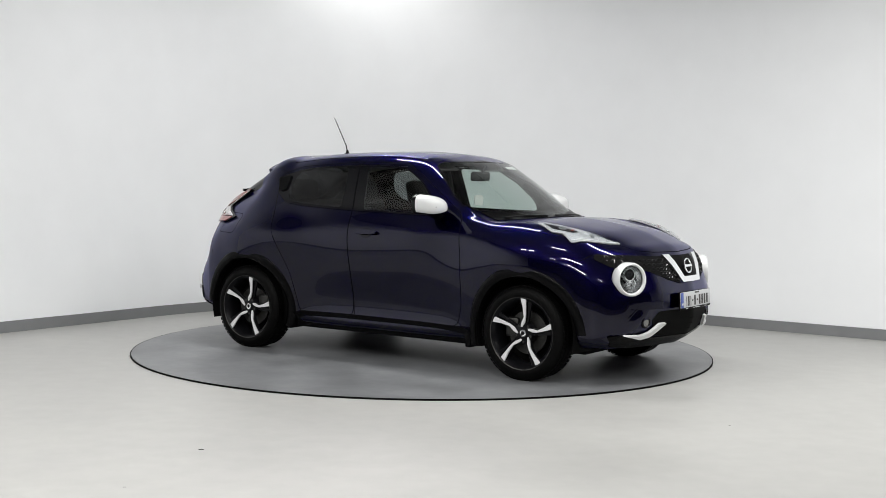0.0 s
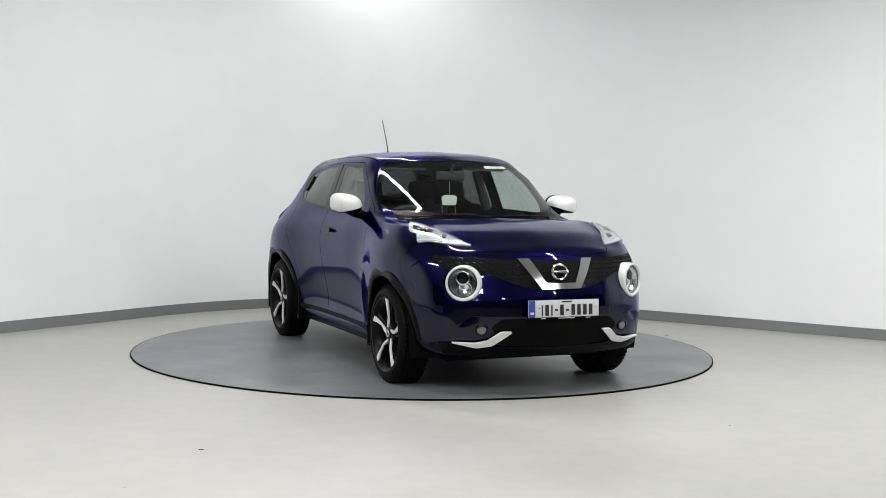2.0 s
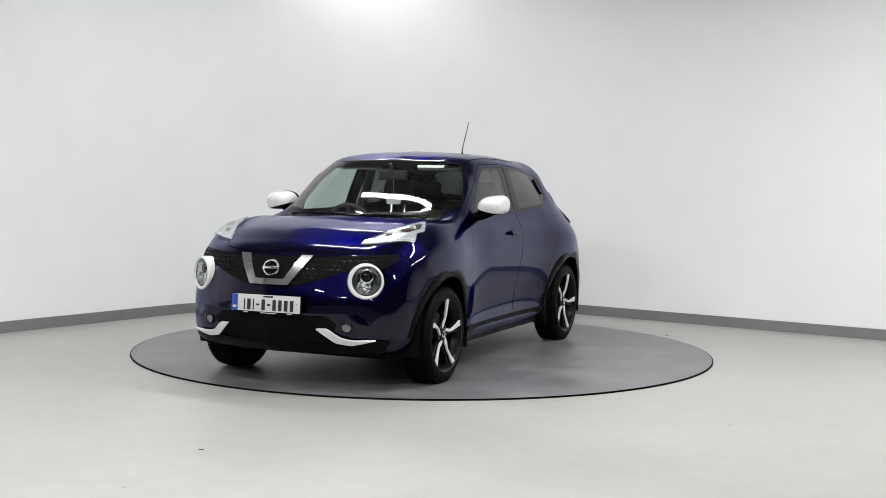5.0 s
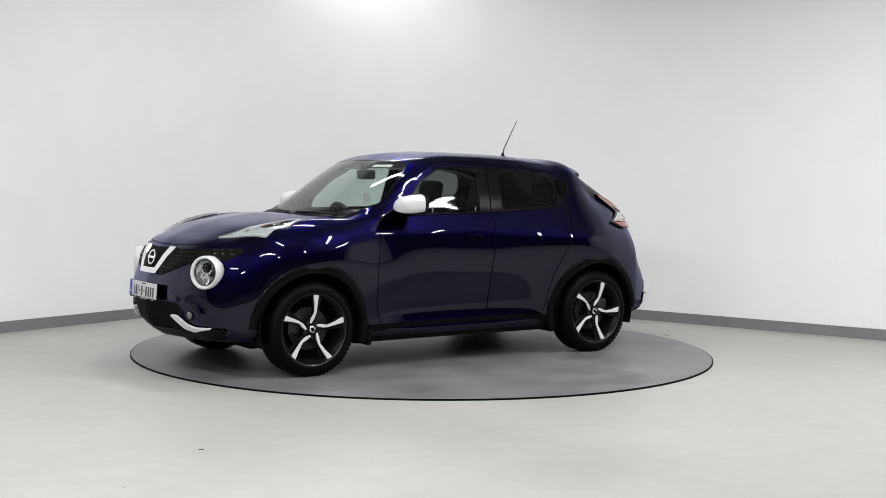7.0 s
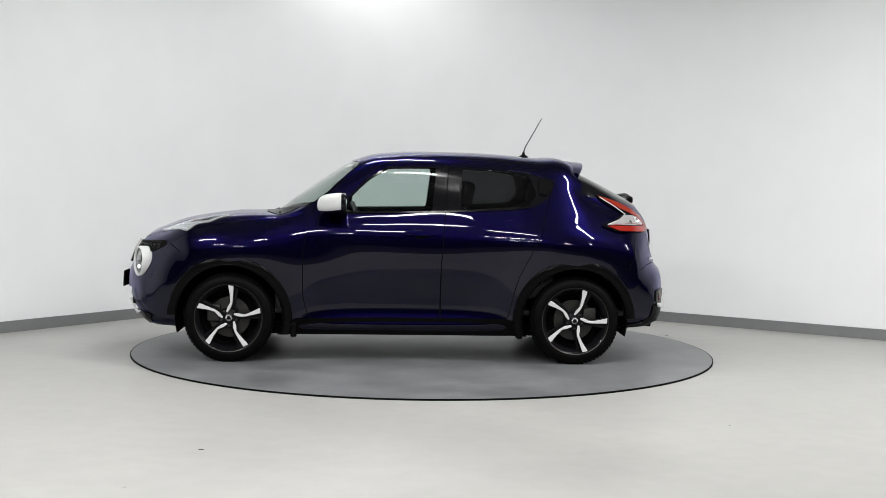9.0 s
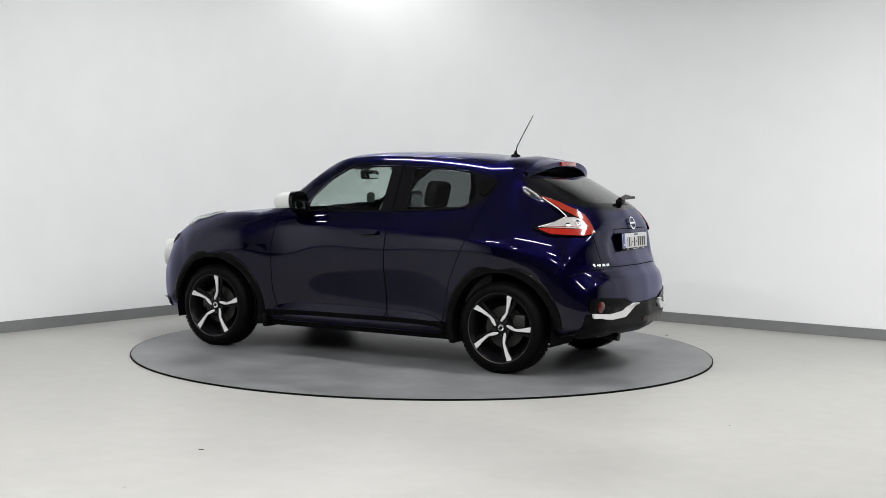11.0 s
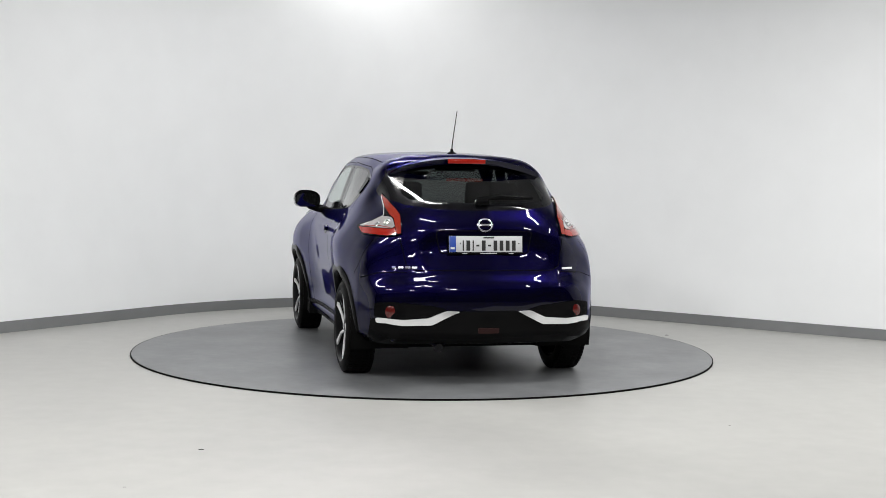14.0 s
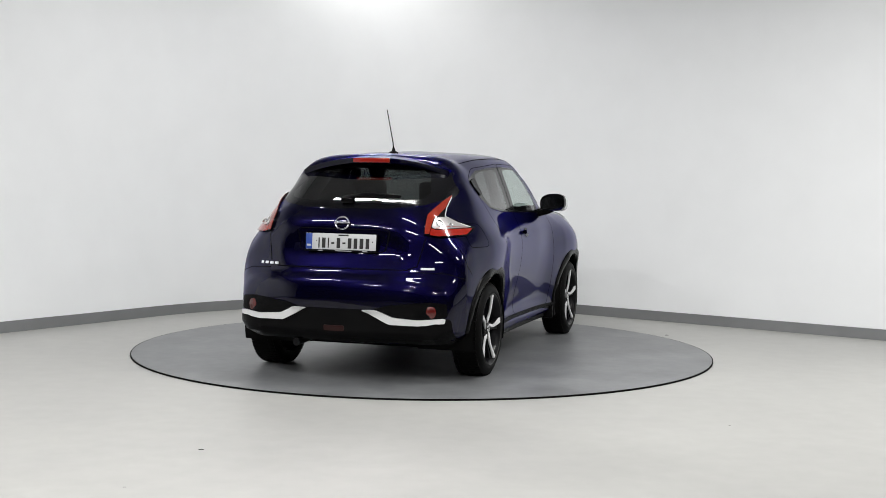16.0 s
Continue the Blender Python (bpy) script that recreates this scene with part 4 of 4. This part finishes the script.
def build_car():
    car = new("car")
    tagged(car, "dark metallic blue compact crossover car standing on the turntable", "car")
    bm, lay, tree = build_shell()
    part("body", panel_bm(bm, lay, (0,)), M_PAINT, car, "dark metallic blue body shell")
    part("bonnet", panel_bm(bm, lay, (1,)), M_PAINT, car)
    part("front_bumper", panel_bm(bm, lay, (5,)), M_PAINT, car)
    part("rear_bumper", panel_bm(bm, lay, (6,)), M_PAINT, car)
    part("roof", panel_bm(bm, lay, (7,)), M_PAINT, car)
    tail = part("tailgate", panel_bm(bm, lay, (4,)), M_PAINT, car)
    part("windscreen", panel_bm(bm, lay, (13,)), M_SCREEN, car, "clear windscreen").visible_shadow = False
    part("rear_window", panel_bm(bm, lay, (15,)), M_BACKPANE, tail, "dark tinted rear window").visible_shadow = False
    part("rear_window_border", panel_bm(bm, lay, (14,)), M_GLOSS, tail, "black border of the rear window")
    for s in (1, -1):
        fd = part("front_door", panel_bm(bm, lay, (2,), s), M_PAINT, car)
        rd = part("rear_door", panel_bm(bm, lay, (3,), s), M_PAINT, car)
        part("window_frame", panel_bm(bm, lay, (10,), s, .002), M_GLOSS, car, "black window surround and pillar")
        part("front_window", panel_bm(bm, lay, (11,), s, .004), M_GLASS, fd, "clear side window").visible_shadow = False
        part("rear_side_window", panel_bm(bm, lay, (12,), s, .004), M_PRIVACY, rd, "dark tinted side window").visible_shadow = False
        part("panel_gap", seam_bm(tree, "side", FRONT_DOOR, s, .0055, True), M_SEAM, fd)
        part("panel_gap", seam_bm(tree, "side", REAR_DOOR, s, .0055, True), M_SEAM, rd)
        belt = [(.47, 1.090), (.2, 1.097), (-.2, 1.106), (-.5, 1.117), (-.80, 1.135), (-.93, 1.152)]
        part("waist_seal", seam_bm(tree, "side", belt, s, .014, False, .006), M_GLOSS, car)
        part("arch_trim", arch_trim_bm(tree, 1.265, s), M_BLACK, car, "black plastic wheel-arch trim")
        part("arch_trim", arch_trim_bm(tree, -1.265, s), M_BLACK, car, "black plastic wheel-arch trim")
        for cx in (1.265, -1.265):
            liner = lathe_bm([(.388, .84), (.392, .45), (0, .44)], 48)
            if s < 0:
                bmesh.ops.scale(liner, vec=(1, -1, 1), verts=liner.verts)
            bmesh.ops.translate(liner, vec=(cx, 0, .322), verts=liner.verts)
            bmesh.ops.bisect_plane(liner, geom=liner.verts[:] + liner.edges[:] + liner.faces[:], plane_co=(0, 0, .21), plane_no=(0, 0, 1), clear_inner=True)
            part("wheel_well", liner, M_EDGE, car)
        sill = [(-.86, .215), (.86, .215), (.84, .285), (.78, .318), (-.76, .324), (-.84, .30)]
        part("side_skirt", patch_bm(tree, "side", sill, .002, .022, s, .06), M_BLACK, car, "black plastic side skirt")
        for cx in (.80, -.86):
            part("mud_flap", box_bm((.045, .16, .11), (cx, s * .73, .235), .012), M_BLACK, car)
        # handles
        grip = rounded([(-.225, .938), (-.225, .962), (-.17, .968), (-.07, .966), (-.015, .958), (-.015, .942), (-.07, .934), (-.17, .934)], .012)
        part("door_handle", patch_bm(tree, "side", grip, .016, .014, s), M_PAINT, fd, "body-coloured pull handle")
        for a in (-.205, -.04):
            part("handle_post", patch_bm(tree, "side", [(a - .014, .940), (a + .014, .940), (a + .014, .962), (a - .014, .962)], .001, .018, s), M_PAINT, fd)
        # black patch laid on the door in place of the shaded hollow
        cup = [(-.122 + .055 * math.cos(t), .946 + .036 * math.sin(t)) for t in [2 * math.pi * k / 20 for k in range(20)]]
        part("handle_cup", patch_bm(tree, "side", cup, .0015, .001, s, .02), M_GLOSS, fd, "flat black patch for the shade in the handle recess")
        hid = rounded([(-1.115, 1.335), (-1.085, 1.27), (-1.055, 1.235), (-1.00, 1.25), (-1.00, 1.36)], .015)
        part("hidden_handle", patch_bm(tree, "side", hid, .002, .008, s), M_BLACK, rd, "black handle hidden in the pillar")
        # lamps
        drl = rounded([(1.27, .69), (1.42, .755), (1.50, .735), (1.58, .762), (1.69, .655), (1.805, .480), (1.70, .525), (1.54, .60), (1.40, .645)], .02)
        dl = part("upper_lamp", patch_bm(tree, "top", [(a, b * s) for a, b in drl], .002, .008, 1, .02), M_LAMPGLASS, car, "long clear upper lamp on the wing")
        inner = rounded([(1.33, .690), (1.42, .730), (1.50, .712), (1.555, .700), (1.575, .665), (1.55, .640), (1.47, .655), (1.39, .670)], .02)
        part("lamp_pocket", patch_bm(tree, "top", [(a, b * s) for a, b in inner], .0108, .001, 1, .02), M_GLOSS, dl)
        for a, b, r, mat in ((1.47, .690, .026, M_CHROME), (1.645, .610, .022, M_CHROME), (1.535, .672, .012, M_ORANGE)):
            q, n = on_body(tree, "top", a, b * s)
            bulb = part("lamp_bulb", lathe_bm([(r * 1.1, -.002), (r, .003), (r * .6, -.001), (r * .3, .002), (0, .004)], 20, "X"), mat, dl)
            bulb.matrix_local = Matrix.Translation(q + n * .0122) @ facing(n)
        edge = [(1.57, .752), (1.645, .685), (1.72, .595), (1.79, .490)]
        part("light_guide", seam_bm(tree, "top", [(a, b * s) for a, b in edge], 1, .009, False, .0130), M_WHITE, dl)
        rib = [(1.40, .655), (1.54, .612), (1.68, .545), (1.785, .492)]
        part("lamp_rib", seam_bm(tree, "top", [(a, b * s) for a, b in rib], 1, .007, False, .0130), M_CHROME, dl)
        part("lamp_cover", patch_bm(tree, "top", [(a, b * s) for a, b in drl], .0150, .003, 1, .02), M_COVER, dl).visible_shadow = False
        build_round_lamp(car, s)
        fog = new("fog_lamp")
        fog.parent = car
        q, n = on_body(tree, "front", s * .505, .428)
        fog.matrix_local = Matrix.Translation(q) @ facing((1, s * .25, 0))
        part("fog_rim", lathe_bm([(.030, .002), (.034, .008), (.042, .004), (.044, -.04)], 28, "X"), M_GLOSS, fog)
        part("fog_glass", lathe_bm([(0, .006), (.018, .005), (.031, .001)], 24, "X"), M_FOG, fog)
        fin = rounded([(.665, .354), (.516, .322), (.424, .336), (.315, .420), (.385, .420), (.462, .364), (.53, .350)], .010)
        part("bumper_fin", patch_bm(tree, "front", [(a * s, b) for a, b in fin], .012, .018, 1, .03), M_SATIN, car, "bright satin front bumper fin")
        rfin = rounded([(.715, .452), (.71, .420), (.56, .405), (.372, .409), (.29, .448), (.195, .498), (.285, .501), (.395, .452), (.56, .440)], .012)
        part("rear_bumper_fin", patch_bm(tree, "rear", [(a * s, b) for a, b in rfin], .012, .018, 1, .03), M_SATIN, car, "bright satin rear bumper fin")
        pod = rounded([(.73, .455), (.725, .545), (.62, .555), (.36, .530), (.26, .502), (.39, .450), (.56, .442)], .02)
        part("rear_fog_housing", patch_bm(tree, "rear", [(a * s, b) for a, b in pod], .004, .004, 1, .02), M_BLACK, car)
        q, n = on_body(tree, "rear", s * .620, .490)
        ref = lathe_bm([(0, .005), (.036, .004), (.047, -.002), (.048, -.02)], 28, "X")
        rf = part("reflector", ref, M_REFLEX, car, "round dark red reflector")
        rf.matrix_local = Matrix.Translation(q + n * .006) @ facing((-1, s * .25, 0))
        # tail lamps
        tl = rounded([(.600, 1.245), (.535, 1.105), (.545, .985), (.63, .968), (.765, .972), (.775, 1.022), (.70, 1.058), (.618, 1.105), (.610, 1.19)], .012)
        lampt = part("tail_lamp", patch_bm(tree, "rear", [(a * s, b) for a, b in tl], .001, .014, 1, .022), M_GLOSS, car, "boomerang tail lamp, red with clear middle")
        mid = rounded([(.580, 1.080), (.576, 1.030), (.60, 1.016), (.752, 1.020), (.715, 1.040), (.64, 1.086), (.60, 1.092)], .01)
        part("clear_section", patch_bm(tree, "rear", [(a * s, b) for a, b in mid], .0155, .004, 1, .02), M_CLEARLENS, lampt, "clear lens section")
        spear = rounded([(.600, 1.240), (.538, 1.106), (.546, .990), (.572, .986), (.574, 1.082), (.590, 1.098), (.602, 1.15)], .008)
        part("spear_section", patch_bm(tree, "rear", [(a * s, b) for a, b in spear], .0155, .003, 1, .02), M_ORANGE, lampt, "orange-red lens spear")
        low_red = rounded([(.575, 1.024), (.60, 1.011), (.764, 1.014), (.756, .976), (.63, .971), (.575, .980)], .008)
        part("red_section", patch_bm(tree, "rear", [(a * s, b) for a, b in low_red], .0155, .004, 1, .02), M_RED, lampt, "red lens section")
        # silver strip over the lens edge, painting the bright highlight along it
        part("silver_rib", seam_bm(tree, "rear", [(.602 * s, 1.225), (.606 * s, 1.15), (.622 * s, 1.096), (.69 * s, 1.054), (.755 * s, 1.022)], 1, .006, False, .0185), M_SATIN, lampt)
        for a, b, r in ((.612, 1.050, .022), (.665, 1.036, .016)):
            q, n = on_body(tree, "rear", a * s, b)
            bowl = part("lens_bowl", lathe_bm([(r, .0), (r * 1.12, .004), (r * .9, .002), (r * .55, -.004), (0, .006)], 24, "X"), M_CHROME, lampt, "small bright reflector behind the lens")
            bowl.matrix_local = Matrix.Translation(q + n * .0205) @ facing(n)
        part("lens_rib", seam_bm(tree, "rear", [(.60 * s, 1.020), (.66 * s, 1.028), (.735 * s, 1.022)], 1, .005, False, .0205), M_ORANGE, lampt)
        build_mirror(car, s)
        wiper = [on_body(tree, "top", a, b * s if s > 0 else b * s)[0] + Vector((.0, 0, .008)) for a, b in ((.925, .54), (.960, .30), (.992, .06))]
        part("wiper", tube_bm(wiper, .008, 6), M_BLACK, car)
    # grille and lower front
    grille = rounded([(.715, .872), (.735, .84), (.68, .79), (.45, .762), (.28, .70), (.16, .672), (-.16, .672), (-.28, .70), (-.45, .762), (-.68, .79), (-.735, .84), (-.715, .872), (-.30, .852), (.30, .852)], .012)
    gr = part("grille", patch_bm(tree, "front", grille, .001, .003, 1, .03), M_EDGE, car, "black mesh grille")
    for row in range(7):
        for col in range(-17, 18):
            y, z = (col + .5 * (row % 2)) * .042, .690 + row * .027
            if abs(y) < .15 or abs(y) > .70 or not (inside(grille, y, z - .012) and inside(grille, y, z + .012) and inside(grille, y - .018, z) and inside(grille, y + .018, z)):
                continue
            q, n = on_body(tree, "front", y, z)
            hexa = tube_bm([(.0, .0175 * math.cos(radians(60 * k)), .0115 * math.sin(radians(60 * k))) for k in range(7)], .0032, 4)
            ob = part("grille_cell", hexa, M_MESH, gr, smooth=False)
            ob.matrix_local = Matrix.Translation(q + n * .005) @ facing(n)
    vee = [(.262, .850), (.184, .850), (.100, .706), (-.100, .706), (-.184, .850), (-.262, .850), (-.136, .670), (.136, .670)]
    bmv = patch_bm(tree, "front", vee, .006, .022, 1, .05)
    part("grille_vee", bmv, M_CHROME, car, "chrome V-shaped grille bar")
    q, n = on_body(tree, "front", 0, .782)
    badge(car, q + Vector((.022, 0, 0)), facing((1, 0, .25)), .052)
    lower = rounded([(.38, .492), (.448, .440), (.41, .385), (.44, .335), (.22, .315), (-.22, .315), (-.44, .335), (-.41, .385), (-.448, .440), (-.38, .492)], .02)
    part("lower_intake", patch_bm(tree, "front", lower, .001, .003, 1, .04), M_EDGE, car, "black lower air intake")
    for z in (.43, .395, .36):
        part("intake_bar", seam_bm(tree, "front", [(-.32, z), (.32, z)], 1, .008, False, .012), M_EDGE, car)
    chin = rounded([(.69, .275), (.72, .335), (.66, .345), (.52, .312), (.42, .325), (.36, .315), (-.36, .315), (-.42, .325), (-.52, .312), (-.66, .345), (-.72, .335), (-.69, .275), (-.5, .25), (.5, .25)], .015)
    part("front_lip", patch_bm(tree, "front", chin, .003, .007, 1, .04), M_BLACK, car, "black lower bumper lip")
    rlow = rounded([(.76, .272), (.745, .447), (.56, .415), (.38, .425), (.20, .498), (-.20, .498), (-.38, .425), (-.56, .415), (-.745, .447), (-.76, .272), (-.4, .285), (.4, .285)], .02)
    part("rear_lip", patch_bm(tree, "rear", rlow, .003, .007, 1, .04), M_BLACK, car, "black lower rear bumper")
    part("rear_fog_lamp", patch_bm(tree, "rear", rounded([(.07, .355), (.07, .39), (-.07, .39), (-.07, .355)], .008), .010, .003, 1, .05), M_DARKRED, car)
    cowl = [(1.068, 0), (1.045, .25), (.972, .48), (.92, .63), (.78, .635), (.89, .475), (.960, .25), (.982, 0), (.960, -.25), (.89, -.475), (.78, -.635), (.92, -.63), (.972, -.48), (1.045, -.25)]
    part("cowl", patch_bm(tree, "top", cowl, .001, .004, 1, .03), M_BLACK, car, "black plastic cowl below the windscreen")
    # joints
    for s in (1, -1):
        part("panel_gap", seam_bm(tree, "top", [(1.875, .46 * s), (1.72, .535 * s), (1.52, .60 * s), (1.33, .645 * s), (1.02, .70 * s)], 1, .006), M_SEAM, car)
        part("panel_gap", seam_bm(tree, "rear", [(.60 * s, 1.25), (.553 * s, 1.10)], 1, .006), M_SEAM, car)
        part("panel_gap", seam_bm(tree, "rear", [(.56 * s, .965), (.52 * s, .78), (.46 * s, .757), (0, .757)], 1, .007), M_SEAM, car)
        part("panel_gap", seam_bm(tree, "rear", [(.52 * s, .745), (.70 * s, .735), (.80 * s, .70)], 1, .006), M_SEAM, car)
        part("panel_gap", seam_bm(tree, "side", [(1.62, .80), (1.68, .84), (1.72, .87)], s, .006), M_SEAM, car)
        part("panel_gap", seam_bm(tree, "side", [(-1.66, .72), (-1.70, .78), (-1.715, .95)], s, .006), M_SEAM, car)
    part("panel_gap", seam_bm(tree, "front", [(-.45, .893), (-.30, .880), (0, .874), (.30, .880), (.45, .893)], 1, .007), M_SEAM, car)
    for s in (1, -1):
        rim_line = [(.985, .0), (.962, .25), (.885, .48), (.755, .645), (.66, .682), (.55, .66), (.44, .61), (.345, .55), (.335, .50), (.385, .30), (.40, 0)]
        part("windscreen_seal", seam_bm(tree, "top", [(a, b * s) for a, b in rim_line], 1, .012, False, .003), M_GLOSS, car)
        part("roof_joint", seam_bm(tree, "top", [(.30, .548 * s), (0, .553 * s), (-.5, .548 * s), (-1.05, .525 * s)], 1, .009), M_SEAM, car)
    flap = rounded([(-1.62, .90), (-1.40, .90), (-1.37, 1.05), (-1.56, 1.055)], .04)
    part("fuel_flap", seam_bm(tree, "side", flap, -1, .005, True), M_SEAM, car)
    # roof spoiler
    sp = bmesh.new()
    rows = []
    for i in range(9):
        u = i / 8
        row = []
        for k in range(25):
            y = .545 * (k / 12 - 1)
            f = abs(k / 12 - 1)
            x = -1.07 - (.322 - .07 * f ** 3) * u
            z = 1.529 - .034 * u - .088 * f ** 2.2
            row.append((x, y, z))
        rows.append(row)
    top = [[sp.verts.new(q) for q in r] for r in rows]
    low = [[sp.verts.new((q[0] + (.012 if i == 8 else 0), q[1], q[2] - .036)) for q in r] for i, r in enumerate(rows)]
    for i in range(8):
        for k in range(24):
            sp.faces.new((top[i][k], top[i][k + 1], top[i + 1][k + 1], top[i + 1][k]))
            sp.faces.new((low[i][k], low[i + 1][k], low[i + 1][k + 1], low[i][k + 1]))
        for k in (0, 24):
            sp.faces.new((top[i][k], top[i + 1][k], low[i + 1][k], low[i][k]))
    for k in range(24):
        sp.faces.new((top[8][k], top[8][k + 1], low[8][k + 1], low[8][k]))
    bmesh.ops.recalc_face_normals(sp, faces=sp.faces)
    part("roof_spoiler", sp, M_PAINT, tail, "body-coloured roof spoiler")
    part("high_brake_lamp", box_bm((.014, .27, .032), (-1.392, 0, 1.476), .004), M_RED, tail, "red high-level brake lamp")
    # rear wiper, emblem, plates and lettering bars
    wip = new("rear_wiper")
    wip.parent = car
    tagged(wip, "black rear wiper")
    q, n = on_body(tree, "rear", 0, 1.185)
    part("wiper_pivot", box_bm((.05, .09, .045), q + n * .02, .012), M_BLACK, wip)
    part("wiper_arm", tube_bm([q + n * .035 + Vector((0, .03, 0)), q + n * .045 + Vector((.02, -.12, .02)), q + n * .03 + Vector((.05, -.33, .025))], .019, 8, .5), M_BLACK, wip)
    part("wiper_blade", tube_bm([q + n * .02 + Vector((.01, .0, .025)), q + n * .02 + Vector((.03, -.36, .03))], .011, 6), M_BLACK, wip)
    q, n = on_body(tree, "rear", 0, 1.052)
    badge(car, q + n * .008, facing((-1, 0, .3)), .046)
    q, n = on_body(tree, "rear", 0, .93)
    plate_unit(car, q + Vector((-.022, 0, 0)), facing((-1, 0, .08)), "rear_number_plate", "white rear number plate with a blue band")
    plate_unit(car, Vector((2.142, 0, .560)), facing((1, 0, .06)), "front_number_plate", "white front number plate with a blue band")
    recess = rounded([(.33, 1.015), (.30, .865), (-.30, .865), (-.33, 1.015)], .03)
    part("plate_recess_edge", seam_bm(tree, "rear", recess, 1, .007, True), M_SEAM, tail)
    for k, w in enumerate((.024, .034, .034, .034)):
        q, n = on_body(tree, "rear", .60 - k * .043, .772)
        part("badge_bar", box_bm((.003, w, .018), (0, 0, 0), .0005), M_CHROME, car).matrix_local = Matrix.Translation(q + n * .004) @ facing(n)
    q, n = on_body(tree, "rear", -.585, .765)
    part("badge_bar", box_bm((.003, .09, .014), (0, 0, 0), .0005), M_SATIN, car).matrix_local = Matrix.Translation(q + n * .004) @ facing(n)
    # aerial
    ant = new("aerial")
    ant.parent = car
    tagged(ant, "thin black roof aerial")
    part("aerial_base", lathe_bm([(0, .035), (.008, .034), (.014, .012), (.034, .002), (.036, -.012)], 20, "Z"), M_BLACK, ant)
    part("aerial_rod", tube_bm([(0, 0, .02), (-.012, 0, .07), (-.140, 0, .300)], .0052, 6, .6), M_BLACK, ant)
    ant.location = (-.955, 0, 1.540)
    # underside
    part("exhaust", tube_bm([(-1.70, .30, .265), (-1.83, .30, .258), (-1.94, .31, .250)], .026, 14), M_RIM, car, "short steel exhaust pipe")
    part("underbody", box_bm((3.0, 1.16, .10), (.12, 0, .225), .03), M_EDGE, car)
    part("rear_axle", tube_bm([(-1.265, -.66, .27), (-1.265, .66, .27)], .04, 10), M_EDGE, car)
    # stickers on the windscreen
    for a, b, w, h in ((.425, .34, .20, .035),):
        q, n = on_body(tree, "top", a, b)
        part("paper_sticker", box_bm((.002, w, h), (0, 0, 0)), M_PAPER, car).matrix_local = Matrix.Translation(q - n * .012) @ facing(n)
    build_cabin(car)
    build_wheel(car, 1.265, .866, 0, True)
    build_wheel(car, -1.265, .862, -13, True)
    build_wheel(car, 1.265, -.866, 2, False)
    build_wheel(car, -1.265, -.862, -5, False)
    bm.free()
    return car


car = build_car()


def motions():
    """The turntable and the car on it turn at an even speed."""
    steps = [k * 0.5 for k in range(33)]
    walk(turntable, [(t, pose(0, 0, 0, 0, 0, START + RATE * t)) for t in steps])
    rows = []
    for t in steps:
        a = START + RATE * t
        c, s = math.cos(radians(a)), math.sin(radians(a))
        rows.append((t, pose(OFF_X * c - OFF_Y * s, OFF_X * s + OFF_Y * c, 0, 0, 0, a)))
    walk(car, rows)


motions()
